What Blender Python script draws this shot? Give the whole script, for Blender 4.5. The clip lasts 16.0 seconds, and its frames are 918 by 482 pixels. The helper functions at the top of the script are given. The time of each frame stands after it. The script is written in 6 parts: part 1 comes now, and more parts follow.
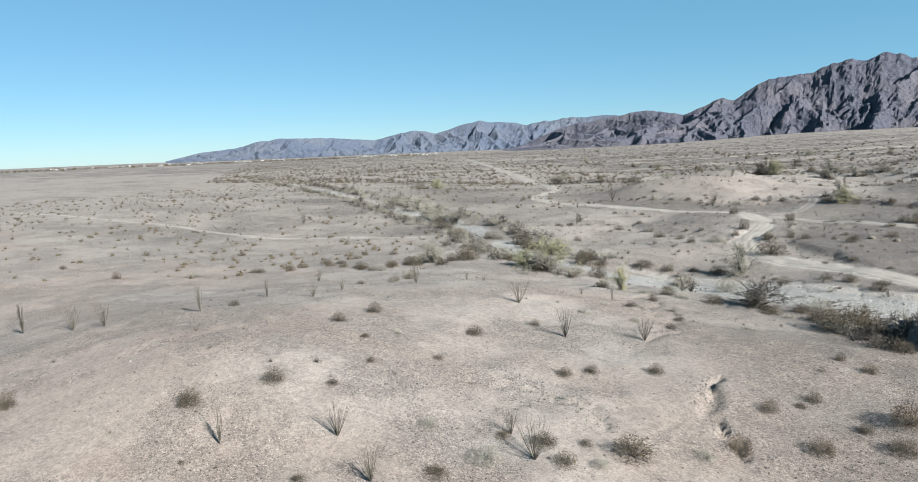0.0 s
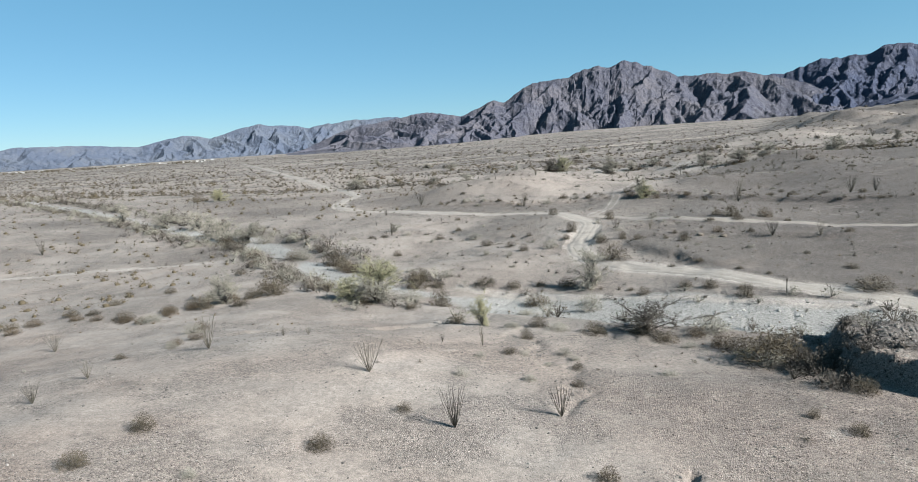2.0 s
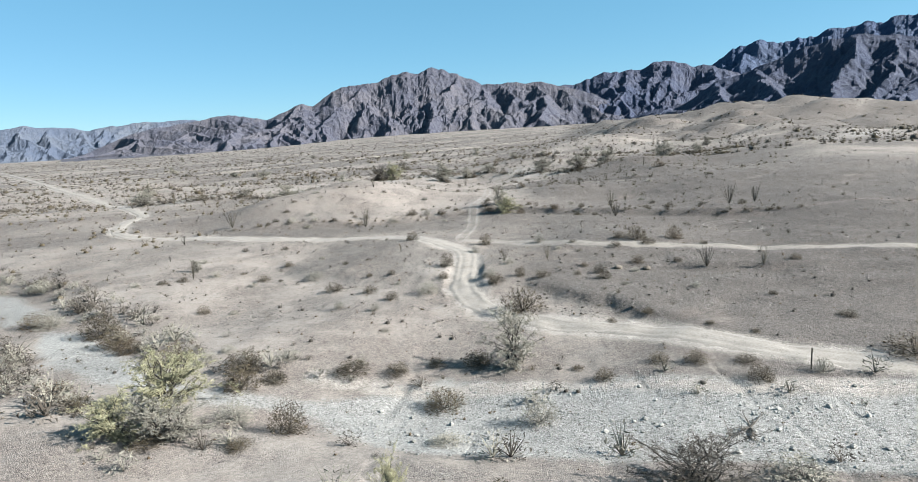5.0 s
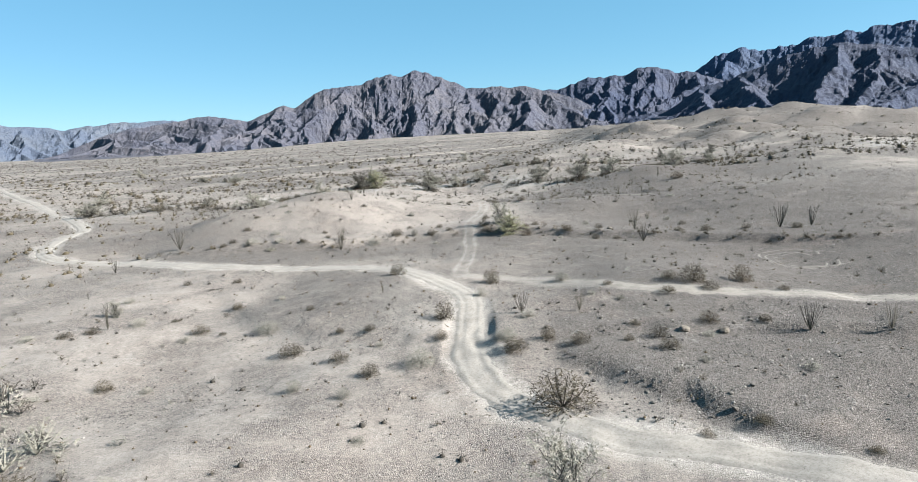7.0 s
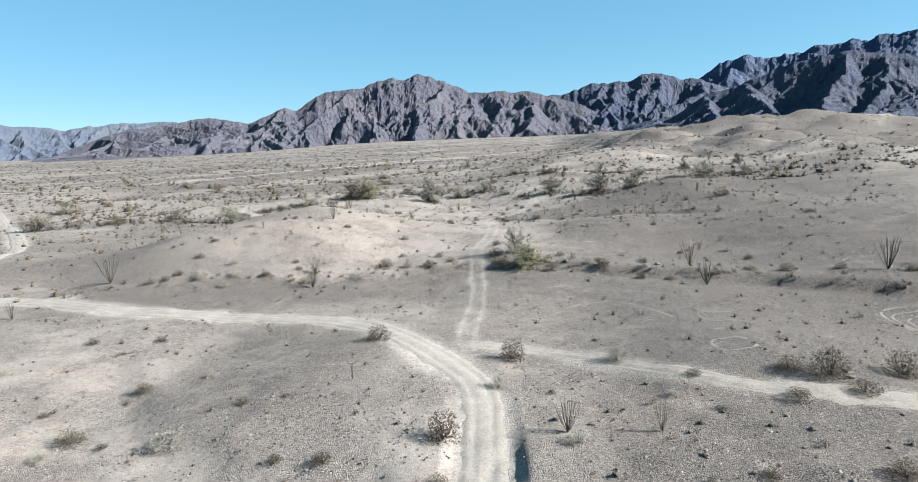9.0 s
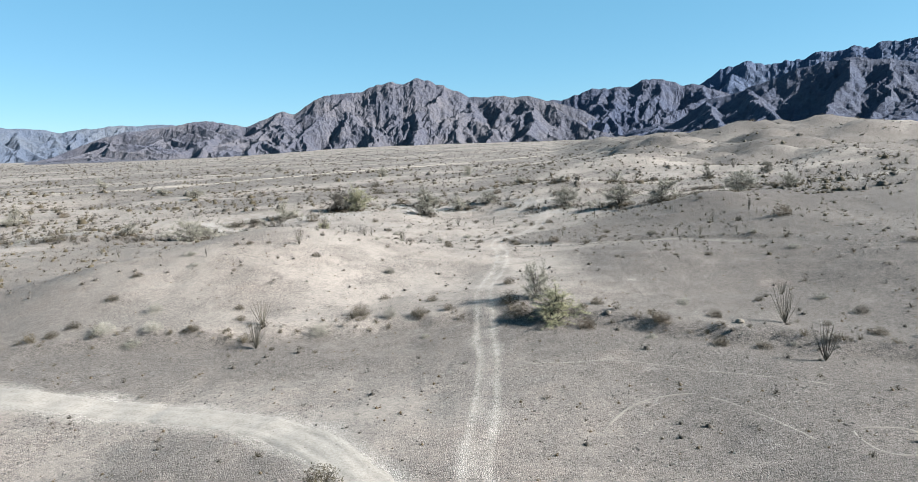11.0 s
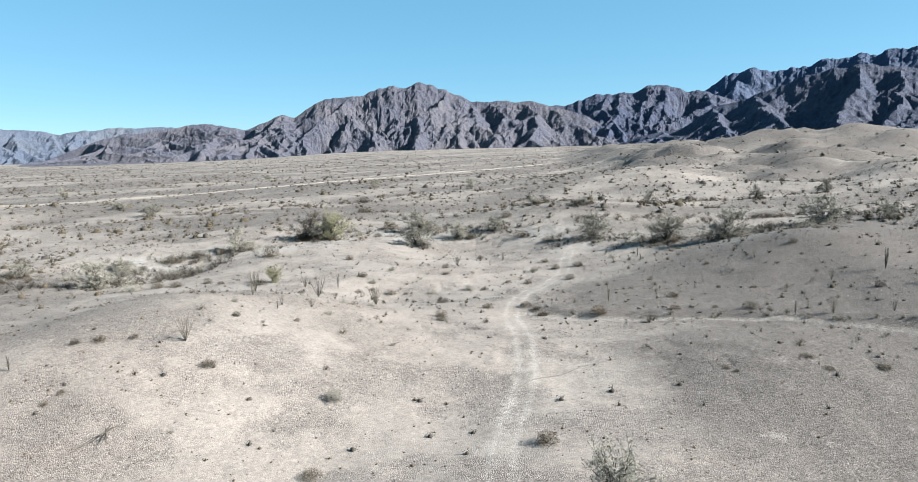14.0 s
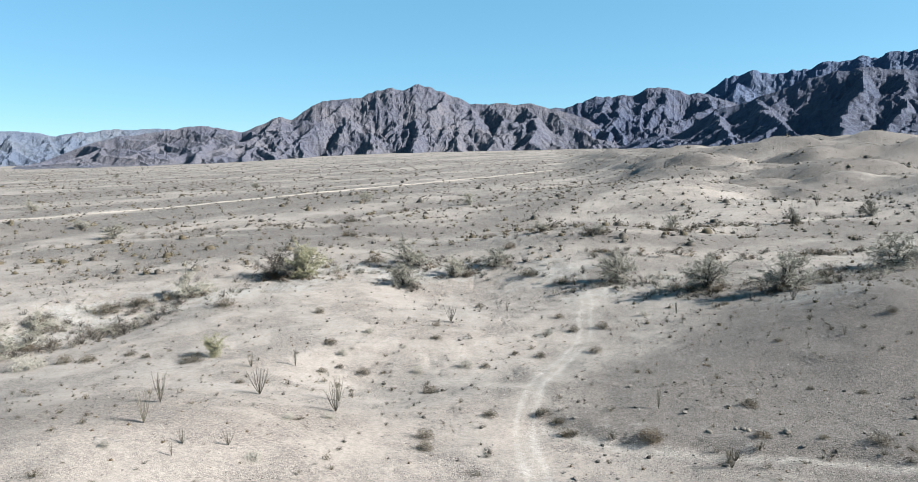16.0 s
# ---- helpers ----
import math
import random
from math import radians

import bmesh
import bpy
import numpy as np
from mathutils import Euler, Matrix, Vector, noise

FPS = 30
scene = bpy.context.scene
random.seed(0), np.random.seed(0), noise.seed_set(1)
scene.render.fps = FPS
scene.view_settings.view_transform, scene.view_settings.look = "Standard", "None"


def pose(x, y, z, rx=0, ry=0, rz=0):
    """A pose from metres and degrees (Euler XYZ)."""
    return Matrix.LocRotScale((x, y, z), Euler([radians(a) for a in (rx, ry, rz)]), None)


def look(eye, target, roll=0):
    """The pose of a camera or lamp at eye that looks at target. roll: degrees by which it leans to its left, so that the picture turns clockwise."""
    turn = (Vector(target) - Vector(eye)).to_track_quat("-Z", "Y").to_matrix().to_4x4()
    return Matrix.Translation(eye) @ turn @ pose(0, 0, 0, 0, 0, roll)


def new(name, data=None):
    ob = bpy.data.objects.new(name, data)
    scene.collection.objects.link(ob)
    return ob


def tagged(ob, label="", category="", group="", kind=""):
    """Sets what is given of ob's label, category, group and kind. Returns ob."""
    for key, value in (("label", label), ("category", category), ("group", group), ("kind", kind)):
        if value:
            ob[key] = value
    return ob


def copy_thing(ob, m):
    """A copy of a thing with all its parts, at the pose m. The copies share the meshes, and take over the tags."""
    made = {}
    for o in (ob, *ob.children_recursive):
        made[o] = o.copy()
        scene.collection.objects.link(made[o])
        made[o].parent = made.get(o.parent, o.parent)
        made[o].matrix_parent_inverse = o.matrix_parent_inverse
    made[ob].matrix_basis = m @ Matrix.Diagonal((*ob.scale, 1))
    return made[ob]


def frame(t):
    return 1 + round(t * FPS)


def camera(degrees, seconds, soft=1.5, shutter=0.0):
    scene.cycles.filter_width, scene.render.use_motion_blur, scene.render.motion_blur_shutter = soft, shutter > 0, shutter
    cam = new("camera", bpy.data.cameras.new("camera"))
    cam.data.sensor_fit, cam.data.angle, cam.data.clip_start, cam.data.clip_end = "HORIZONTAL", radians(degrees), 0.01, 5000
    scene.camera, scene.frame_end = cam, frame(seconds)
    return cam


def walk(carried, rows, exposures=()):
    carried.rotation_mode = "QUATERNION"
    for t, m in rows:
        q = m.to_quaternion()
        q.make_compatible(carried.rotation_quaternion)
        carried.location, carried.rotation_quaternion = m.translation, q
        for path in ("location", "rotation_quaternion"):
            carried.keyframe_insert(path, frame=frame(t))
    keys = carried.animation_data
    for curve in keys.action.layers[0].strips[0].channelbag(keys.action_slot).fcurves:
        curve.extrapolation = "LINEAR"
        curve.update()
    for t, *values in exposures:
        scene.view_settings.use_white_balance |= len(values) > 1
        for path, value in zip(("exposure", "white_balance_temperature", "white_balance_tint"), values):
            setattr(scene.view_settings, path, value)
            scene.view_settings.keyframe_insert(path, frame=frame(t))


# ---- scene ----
cam = camera(70.78, 16.0, soft=0.5)
PATH = [
    (0.0, (30.15, 29.90, 17.11), (0.34, 69.41, 10.02), -2.29),
    (0.5, (26.51, 33.49, 17.06), (0.12, 75.35, 9.90), -2.82),
    (1.0, (23.02, 37.14, 17.11), (-0.20, 80.81, 9.83), -3.12),
    (1.5, (19.71, 40.95, 17.16), (0.13, 86.35, 9.71), -3.37),
    (2.0, (16.61, 45.01, 17.27), (0.99, 91.88, 9.56), -3.56),
    (2.5, (13.66, 49.39, 17.33), (1.85, 97.33, 9.40), -3.70),
    (3.0, (10.99, 54.05, 17.41), (1.98, 102.56, 9.36), -3.68),
    (3.5, (8.62, 58.90, 17.47), (2.43, 107.84, 9.29), -3.55),
    (4.0, (6.62, 64.04, 17.47), (2.65, 113.19, 9.23), -3.47),
    (6.5, (1.33, 92.80, 17.87), (0.82, 142.15, 9.87), -2.84),
    (7.0, (1.04, 98.84, 18.04), (0.80, 148.20, 10.07), -2.68),
    (7.5, (0.87, 105.25, 18.21), (0.62, 154.61, 10.29), -2.49),
    (8.0, (0.74, 111.78, 18.30), (0.52, 161.16, 10.50), -2.34),
    (8.5, (0.68, 118.47, 18.37), (0.41, 167.87, 10.67), -2.16),
    (9.0, (0.54, 125.10, 18.50), (0.23, 174.52, 10.87), -2.04),
    (11.5, (0.24, 158.57, 18.60), (0.04, 208.05, 11.42), -1.57),
    (12.0, (0.34, 165.20, 18.80), (0.09, 214.69, 11.70), -1.45),
    (12.5, (0.47, 171.75, 19.07), (0.20, 221.25, 12.01), -1.39),
    (13.0, (0.54, 178.35, 19.44), (0.27, 227.85, 12.42), -1.34),
    (13.5, (0.64, 185.01, 20.05), (0.34, 234.52, 13.08), -1.28),
    (14.0, (0.69, 191.69, 20.82), (0.41, 241.21, 13.89), -1.22),
    (14.5, (0.78, 198.21, 21.61), (0.50, 247.73, 14.73), -1.22),
    (15.0, (0.95, 204.37, 22.59), (0.72, 253.89, 15.72), -1.17),
    (15.5, (1.10, 210.50, 23.84), (0.92, 260.02, 16.98), -1.12),
    (16.0, (1.37, 216.62, 25.23), (1.20, 266.15, 18.42), -1.10),
]
walk(cam, [(t, look(eye, target, roll)) for t, eye, target, roll in PATH], exposures=[(0.0, 1.86, 6180, 4), (2.0, 1.81, 6180, 4), (3.5, 1.91, 6180, 4), (6.5, 2.16, 6180, 4), (9.0, 2.14, 6180, 4), (13.5, 2.18, 6180, 4), (16.0, 2.21, 6180, 4)])

# ---- daylight: a clear winter sky and one sun from the side ----
SUN_AZIMUTH, SUN_HEIGHT = 101.0, 31.0
world = bpy.data.worlds.new("sky")
scene.world = world
world.use_nodes = True
wn, wl = world.node_tree.nodes, world.node_tree.links
sky = wn.new("ShaderNodeTexSky")
sky.sky_type, sky.sun_disc = "NISHITA", False
sky.sun_elevation, sky.sun_rotation = radians(SUN_HEIGHT), radians(SUN_AZIMUTH)
sky.altitude, sky.air_density, sky.dust_density, sky.ozone_density = 2500, 1.0, 0.6, 2.6
clear = wn.new("ShaderNodeMix")
clear.data_type, clear.blend_type = "RGBA", "MIX"
clear.inputs[0].default_value = 0.58
wl.new(sky.outputs["Color"], clear.inputs[6])
clear.inputs[7].default_value = (1.02, 2.95, 4.15, 1)
wl.new(clear.outputs[2], wn["Background"].inputs["Color"])
wn["Background"].inputs["Strength"].default_value = 0.0408
sun = new("sun", bpy.data.lights.new("sun", "SUN"))
sun.data.energy, sun.data.angle, sun.data.color = 5.0, radians(0.53), (1.0, 0.95, 0.885)
sun_way = Vector((math.sin(radians(SUN_AZIMUTH)) * math.cos(radians(SUN_HEIGHT)), math.cos(radians(SUN_AZIMUTH)) * math.cos(radians(SUN_HEIGHT)), math.sin(radians(SUN_HEIGHT))))
sun.matrix_world = look(sun_way * 400, (0, 0, 0))


# ---- landform: low desert hills, a dry wash and a plain that rises to the mountains ----
def vnoise(x, y, seed=0):
    """Smooth value noise from -1 to 1 on arrays."""
    xi, yi = np.floor(x).astype(np.int64), np.floor(y).astype(np.int64)
    u, v = x - xi, y - yi
    u, v = u * u * u * (u * (u * 6 - 15) + 10), v * v * v * (v * (v * 6 - 15) + 10)

    def h(a, b):
        n = (a * 374761393 + b * 668265263 + seed * 974634777) & 0x7FFFFFFF
        n = ((n ^ (n >> 13)) * 1274126177) & 0x7FFFFFFF
        return ((n ^ (n >> 16)) & 0xFFFF) / 32767.5 - 1
    a, b, c, d = h(xi, yi), h(xi + 1, yi), h(xi, yi + 1), h(xi + 1, yi + 1)
    return a + (b - a) * u + (c - a) * v + (a - b - c + d) * u * v


def gnoise(x, y, seed=0):
    """Gradient noise from about -1 to 1 on arrays."""
    xi, yi = np.floor(x).astype(np.int64), np.floor(y).astype(np.int64)
    u, v = x - xi, y - yi
    su, sv = u * u * u * (u * (u * 6 - 15) + 10), v * v * v * (v * (v * 6 - 15) + 10)

    def g(a, b, dx, dy):
        n = (a * 374761393 + b * 668265263 + seed * 974634777) & 0x7FFFFFFF
        n = ((n ^ (n >> 13)) * 1274126177) & 0x7FFFFFFF
        w = ((n ^ (n >> 16)) & 0xFFFF) * (2 * math.pi / 65536)
        return np.cos(w) * dx + np.sin(w) * dy
    a, b = g(xi, yi, u, v), g(xi + 1, yi, u - 1, v)
    c, d = g(xi, yi + 1, u, v - 1), g(xi + 1, yi + 1, u - 1, v - 1)
    return 1.5 * (a + (b - a) * su + (c - a) * sv + (a - b - c + d) * su * sv)


def fbm(x, y, seed=0, octaves=4, gain=0.5):
    s, amp = 0, 1.0
    for k in range(octaves):
        s = s + amp * vnoise(x * 2 ** k, y * 2 ** k, seed + k * 17)
        amp *= gain
    return s


# low hills and hollows: x, y, radius, height
HILLS_MESA = [(-8, 56, 8, 1.18), (-22, 65, 18, 3.9), (28, 68, 8, -1.61), (16, 86, 8, 0.32), (34, 86, 8, 0.61), (-14, 92, 8, 0.96), (-8, 92, 8, 0.6), (16, 104, 8, -0.66), (-14, 110, 8, -0.74)]
HILLS_WASH = [(37, 119, 12, -1.32), (1, 128, 12, -2.64), (-102, 139, 45, -4.05), (-71, 146, 12, -0.88), (46, 155, 12, 0.71), (-26, 155, 12, -1.96), (22, 176, 8, 0.83), (28, 176, 8, 1.12), (-8, 182, 8, 1.13), (-26, 182, 8, -1.04), (46, 182, 8, -0.81), (103, 185, 28, 1.25)]
HILLS_TERRACE = [(70, 194, 8, 0.9), (-8, 206, 8, -0.6), (-17, 218, 12, -0.86), (46, 218, 12, -0.54), (-62, 224, 8, -0.97), (10, 230, 8, 1.24), (40, 230, 8, -0.91), (-8, 236, 8, -0.53), (-50, 238, 7, 1.6), (134, 240, 45, 2.68), (82, 248, 28, 4.77), (28, 248, 8, 1.43)]
HILLS_SADDLE = [(-26, 254, 12, 1.49), (-35, 254, 18, 5.6), (19, 254, 12, 0.99), (82, 254, 12, -1.14), (4, 254, 8, 0.66), (-50, 260, 8, -1.11), (-56, 260, 8, -1.06), (82, 263, 12, -1.18), (58, 266, 8, 1.63), (-26, 272, 8, 0.83), (118, 272, 12, 0.46), (76, 278, 8, -0.69), (112, 284, 8, 0.8), (22, 284, 8, 0.62), (46, 290, 12, 2.18), (-8, 290, 8, -1.8), (58, 296, 8, 2.25), (10, 296, 8, -1.01), (28, 296, 8, -0.48)]
HILLS_NORTH = [(-92, 308, 8, 1.46), (-62, 308, 12, -1.09), (64, 308, 12, 1.53), (103, 311, 28, 1.75), (-14, 314, 8, 0.69), (118, 314, 8, 1.01), (118, 320, 8, 1.18), (34, 320, 8, -0.41), (-62, 320, 8, -1.13), (-56, 320, 8, -0.8), (6, 322, 18, -1.88), (-149, 332, 28, -1.84), (-74, 332, 8, 1), (1, 344, 12, -2.29), (124, 374, 28, -3.62)]
HILLS_PLAIN = [(168, 376, 75, 10.22), (32, 376, 18, 4.42), (-62, 376, 18, 1.59), (-143, 380, 12, 0.99), (136, 404, 8, 0.88), (130, 404, 8, 0.88), (60, 416, 18, -1.45), (-143, 416, 18, -1.43), (168, 416, 18, 2.31), (163, 416, 12, 1.62), (-161, 416, 12, -1.27), (127, 425, 12, -1.2), (136, 428, 8, -1.3), (-170, 456, 18, 1.52), (91, 461, 12, 1.62), (194, 470, 18, 3.61), (222, 470, 18, 1.9), (86, 470, 18, 2.32), (163, 470, 12, 0.86), (154, 470, 18, 1.69), (154, 479, 12, 1.1), (61, 479, 28, 3.6), (217, 479, 12, 1.31)]
HILLS_FAR = [(181, 484, 18, 3.96), (222, 484, 18, 3.05), (82, 521, 28, 4.15), (168, 544, 45, 7.56), (-1, 544, 75, 3.55), (140, 578, 18, 2.91), (194, 592, 18, -1.73), (302, 646, 45, 3.91), (269, 646, 45, 1.99), (269, 679, 45, 1.09), (280, 713, 75, 9.84)]


def line_distance(x, y, line):
    """Distance from points to a broken line, and how far along it they lie (0 to 1)."""
    best = np.full(np.shape(x), 1e9)
    along = np.zeros(np.shape(x))
    n = len(line) - 1
    for k in range(n):
        (ax, ay), (bx, by) = line[k][:2], line[k + 1][:2]
        dx, dy = bx - ax, by - ay
        t = np.clip(((x - ax) * dx + (y - ay) * dy) / (dx * dx + dy * dy), 0, 1)
        d = np.hypot(x - ax - t * dx, y - ay - t * dy)
        near = d < best
        best, along = np.where(near, d, best), np.where(near, (k + t) / n, along)
    return best, along


def broad(x, y):
    z = 0.0125 * np.maximum(0, y - 380) / (1 + np.exp(-(x + 0.25 * y) / 150)) - 0.8
    for cx, cy, r, h in HILLS_MESA + HILLS_WASH + HILLS_TERRACE + HILLS_SADDLE + HILLS_NORTH + HILLS_PLAIN + HILLS_FAR:
        z = z + h * np.exp(-((x - cx) ** 2 + (y - cy) ** 2) / (2 * r * r))
    return z


def ground(x, y):
    x, y = np.asarray(x, float), np.asarray(y, float)
    z = broad(x, y)
    # rounded badland mounds with sharp small valleys, rising towards the north-east
    east = np.clip((x - 0.13 * y + 10) / 80, 0, 1)
    east = east * east * (3 - 2 * east)
    rise = np.clip((y - 420) / 330, 0, 1)
    fade = np.clip((1600 - y) / 500, 0, 1)
    wx, wy = x + 9 * vnoise(x / 40, y / 40, 3), y + 9 * vnoise(x / 40, y / 40, 4)
    mounds = 1.7 * np.abs(gnoise(wx / 78, wy / 66, 5)) + 0.75 * np.abs(gnoise(wx / 34, wy / 30, 6)) + 0.34 * np.abs(gnoise(wx / 15, wy / 14, 7)) + 0.1 * np.abs(gnoise(wx / 6.5, wy / 6.5, 8)) - 0.82
    z = z + fade * east * (15 * rise * rise * (3 - 2 * rise) + 7.5 * np.clip((y - 395) / 90, 0, 1) * mounds)
    z = z + 0.22 * fbm(x / 14, y / 14, 21, 4, 0.45)
    return z


# ---- materials ----
def material(name, rough=0.9):
    m = bpy.data.materials.new(name)
    m.use_nodes = True
    n, l = m.node_tree.nodes, m.node_tree.links
    b = n["Principled BSDF"]
    b.inputs["Roughness"].default_value = rough
    b.inputs["Specular IOR Level"].default_value = 0.2
    return m, n, l, b


def noise_node(n, l, co, scale, detail=6, rough=0.6, kind="noise"):
    if kind == "noise":
        t = n.new("ShaderNodeTexNoise")
        t.inputs["Detail"].default_value, t.inputs["Roughness"].default_value = detail, rough
    else:
        t = n.new("ShaderNodeTexVoronoi")
    t.inputs["Scale"].default_value = scale
    l.new(co, t.inputs["Vector"])
    return t


def ramp_node(n, l, fac, stops):
    r = n.new("ShaderNodeValToRGB")
    e = r.color_ramp.elements
    while len(e) < len(stops):
        e.new(0.5)
    for el, (p, c) in zip(e, stops):
        el.position, el.color = p, (*c, 1) if len(c) == 3 else (c[0], c[0], c[0], 1)
    l.new(fac, r.inputs["Fac"])
    return r.outputs["Color"]


def mix_node(n, l, fac, a, b, mode="MIX"):
    m = n.new("ShaderNodeMix")
    m.data_type, m.blend_type = "RGBA", mode
    for key, v in (("Factor", fac), ("A", a), ("B", b)):
        s = [i for i in m.inputs if i.name == key and (i.type == "RGBA" or key == "Factor" and i.type == "VALUE")][0]
        if isinstance(v, (int, float)):
            s.default_value = v
        elif isinstance(v, tuple):
            s.default_value = (*v, 1)
        else:
            l.new(v, s)
    return [o for o in m.outputs if o.type == "RGBA"][0]


def bump_node(n, l, b, height, strength, distance):
    k = n.new("ShaderNodeBump")
    k.inputs["Strength"].default_value, k.inputs["Distance"].default_value = strength, distance
    l.new(height, k.inputs["Height"])
    l.new(k.outputs["Normal"], b.inputs["Normal"])
    return k


def math_node(n, l, kind, a, b, clamp=False):
    k = n.new("ShaderNodeMath")
    k.operation, k.use_clamp = kind, clamp
    for s, v in zip(k.inputs, (a, b)):
        if isinstance(v, (int, float)):
            s.default_value = v
        else:
            l.new(v, s)
    return k.outputs[0]


def pebble_layer(n, l, co, c, scale, share, size, varnish_shade=None, stony=None):
    """Lay round pebbles of mixed tones over the colour c: a share of the cells carries one, up to size of a cell."""
    v = noise_node(n, l, co, scale, kind="voronoi")
    tone = n.new("ShaderNodeSeparateColor")
    l.new(v.outputs["Color"], tone.inputs["Color"])
    reach = ramp_node(n, l, tone.outputs["Green"], [(1 - share, (0,)), (1.0, (size,))])
    if stony is not None:
        reach = math_node(n, l, "MULTIPLY", reach, stony)
    mask = math_node(n, l, "MULTIPLY", math_node(n, l, "SUBTRACT", reach, v.outputs["Distance"]), 14.0, True)
    shade = ramp_node(n, l, tone.outputs["Red"], [(0.0, (0.06, 0.051, 0.045)), (0.5, (0.18, 0.153, 0.132)), (0.75, (0.37, 0.325, 0.285)), (1.0, (0.52, 0.47, 0.42))])
    if varnish_shade is not None:
        shade = mix_node(n, l, varnish_shade, shade, mix_node(n, l, 1.0, shade, (0.6, 0.58, 0.58), "MULTIPLY"))
    return mix_node(n, l, mask, c, shade), mask


def soil_material():
    """Stony desert soil: smooth pale silt, darker desert pavement, whitish wash gravel and worn dust, mixed by ground attributes."""
    m, n, l, b = material("desert_soil", 0.95)
    co = n.new("ShaderNodeNewGeometry").outputs["Position"]
    attr = {}
    for key in ("wash", "pavement", "varnish_shade", "rust", "dust"):
        a = n.new("ShaderNodeAttribute")
        a.attribute_name = key
        attr[key] = a.outputs["Fac"]
    big = noise_node(n, l, co, 0.05, 5).outputs["Fac"]
    mid = noise_node(n, l, co, 0.45, 6).outputs["Fac"]
    fine = noise_node(n, l, co, 4.0, 9, 0.8).outputs["Fac"]
    grit = noise_node(n, l, co, 9.0, 7, 0.85).outputs["Fac"]
    silt = ramp_node(n, l, mid, [(0.3, (0.324, 0.279, 0.246)), (0.7, (0.413, 0.365, 0.326))])
    silt = mix_node(n, l, ramp_node(n, l, big, [(0.35, (0,)), (0.65, (1,))]), silt, ramp_node(n, l, mid, [(0.3, (0.316, 0.265, 0.23)), (0.7, (0.405, 0.348, 0.306))]))
    stone = ramp_node(n, l, grit, [(0.38, (0.07, 0.06, 0.054)), (0.5, (0.185, 0.16, 0.144)), (0.62, (0.35, 0.305, 0.275))])
    gravel = ramp_node(n, l, fine, [(0.34, (0.2, 0.19, 0.178)), (0.5, (0.4, 0.385, 0.362)), (0.66, (0.56, 0.542, 0.514))])
    rust = ramp_node(n, l, mid, [(0.3, (0.285, 0.222, 0.188)), (0.7, (0.375, 0.312, 0.269))])
    dust = ramp_node(n, l, mid, [(0.3, (0.412, 0.365, 0.323)), (0.7, (0.529, 0.478, 0.429))])
    ragged = math_node(n, l, "MULTIPLY", math_node(n, l, "SUBTRACT", mid, 0.5), 1.3)
    ragged = math_node(n, l, "ADD", ragged, math_node(n, l, "MULTIPLY", math_node(n, l, "SUBTRACT", fine, 0.5), 0.9))

    def soft(value, rag=1.0):
        s = math_node(n, l, "ADD", value, math_node(n, l, "MULTIPLY", ragged, rag), True)
        return ramp_node(n, l, s, [(0.15, (0,)), (0.75, (1,))])
    varnish_shade = soft(attr["pavement"])
    patchy = ramp_node(n, l, noise_node(n, l, co, 0.1, 9, 0.68).outputs["Fac"], [(0.455, (0.0,)), (0.555, (0.8,))])
    stony = math_node(n, l, "ADD", math_node(n, l, "ADD", 0.26, patchy), math_node(n, l, "MULTIPLY", varnish_shade, 0.75), True)
    silt = mix_node(n, l, patchy, mix_node(n, l, 1.0, silt, (0.95, 0.95, 0.95), "MULTIPLY"), mix_node(n, l, 1.0, silt, (0.84, 0.84, 0.85), "MULTIPLY"))
    c = mix_node(n, l, varnish_shade, silt, stone)
    c = mix_node(n, l, soft(attr["rust"]), c, rust)
    wet = soft(attr["wash"])
    c = mix_node(n, l, wet, c, gravel)
    c, m1 = pebble_layer(n, l, co, c, 1.9, 0.3, 0.27, varnish_shade, stony)
    c, m2 = pebble_layer(n, l, co, c, 4.4, 0.5, 0.4, varnish_shade, stony)
    c, m3 = pebble_layer(n, l, co, c, 9.0, 0.75, 0.48, varnish_shade, stony)
    c = mix_node(n, l, attr["varnish_shade"], c, mix_node(n, l, 1.0, c, (0.76, 0.75, 0.75), "MULTIPLY"))
    c = mix_node(n, l, soft(attr["dust"], 0.25), c, dust)
    cells = [noise_node(n, l, co, size, kind="voronoi") for size in (10.0, 23.0)]
    shades = []
    for cell in cells:
        split = n.new("ShaderNodeSeparateColor")
        l.new(cell.outputs["Color"], split.inputs["Color"])
        shades.append(split.outputs["Red"])
    grain = math_node(n, l, "ADD", math_node(n, l, "MULTIPLY", shades[0], 0.5), math_node(n, l, "MULTIPLY", shades[1], 0.5))
    rough = ramp_node(n, l, grain, [(0.12, (0.3, 0.297, 0.302)), (0.5, (0.61, 0.607, 0.616)), (0.88, (0.93, 0.926, 0.94))])
    smooth = ramp_node(n, l, grain, [(0.12, (0.53, 0.527, 0.535)), (0.5, (0.63, 0.627, 0.636)), (0.88, (0.73, 0.726, 0.737))])
    c = mix_node(n, l, 1.0, c, mix_node(n, l, stony, smooth, rough), "MULTIPLY")
    blotch = noise_node(n, l, co, 2.2, 9, 0.82).outputs["Fac"]
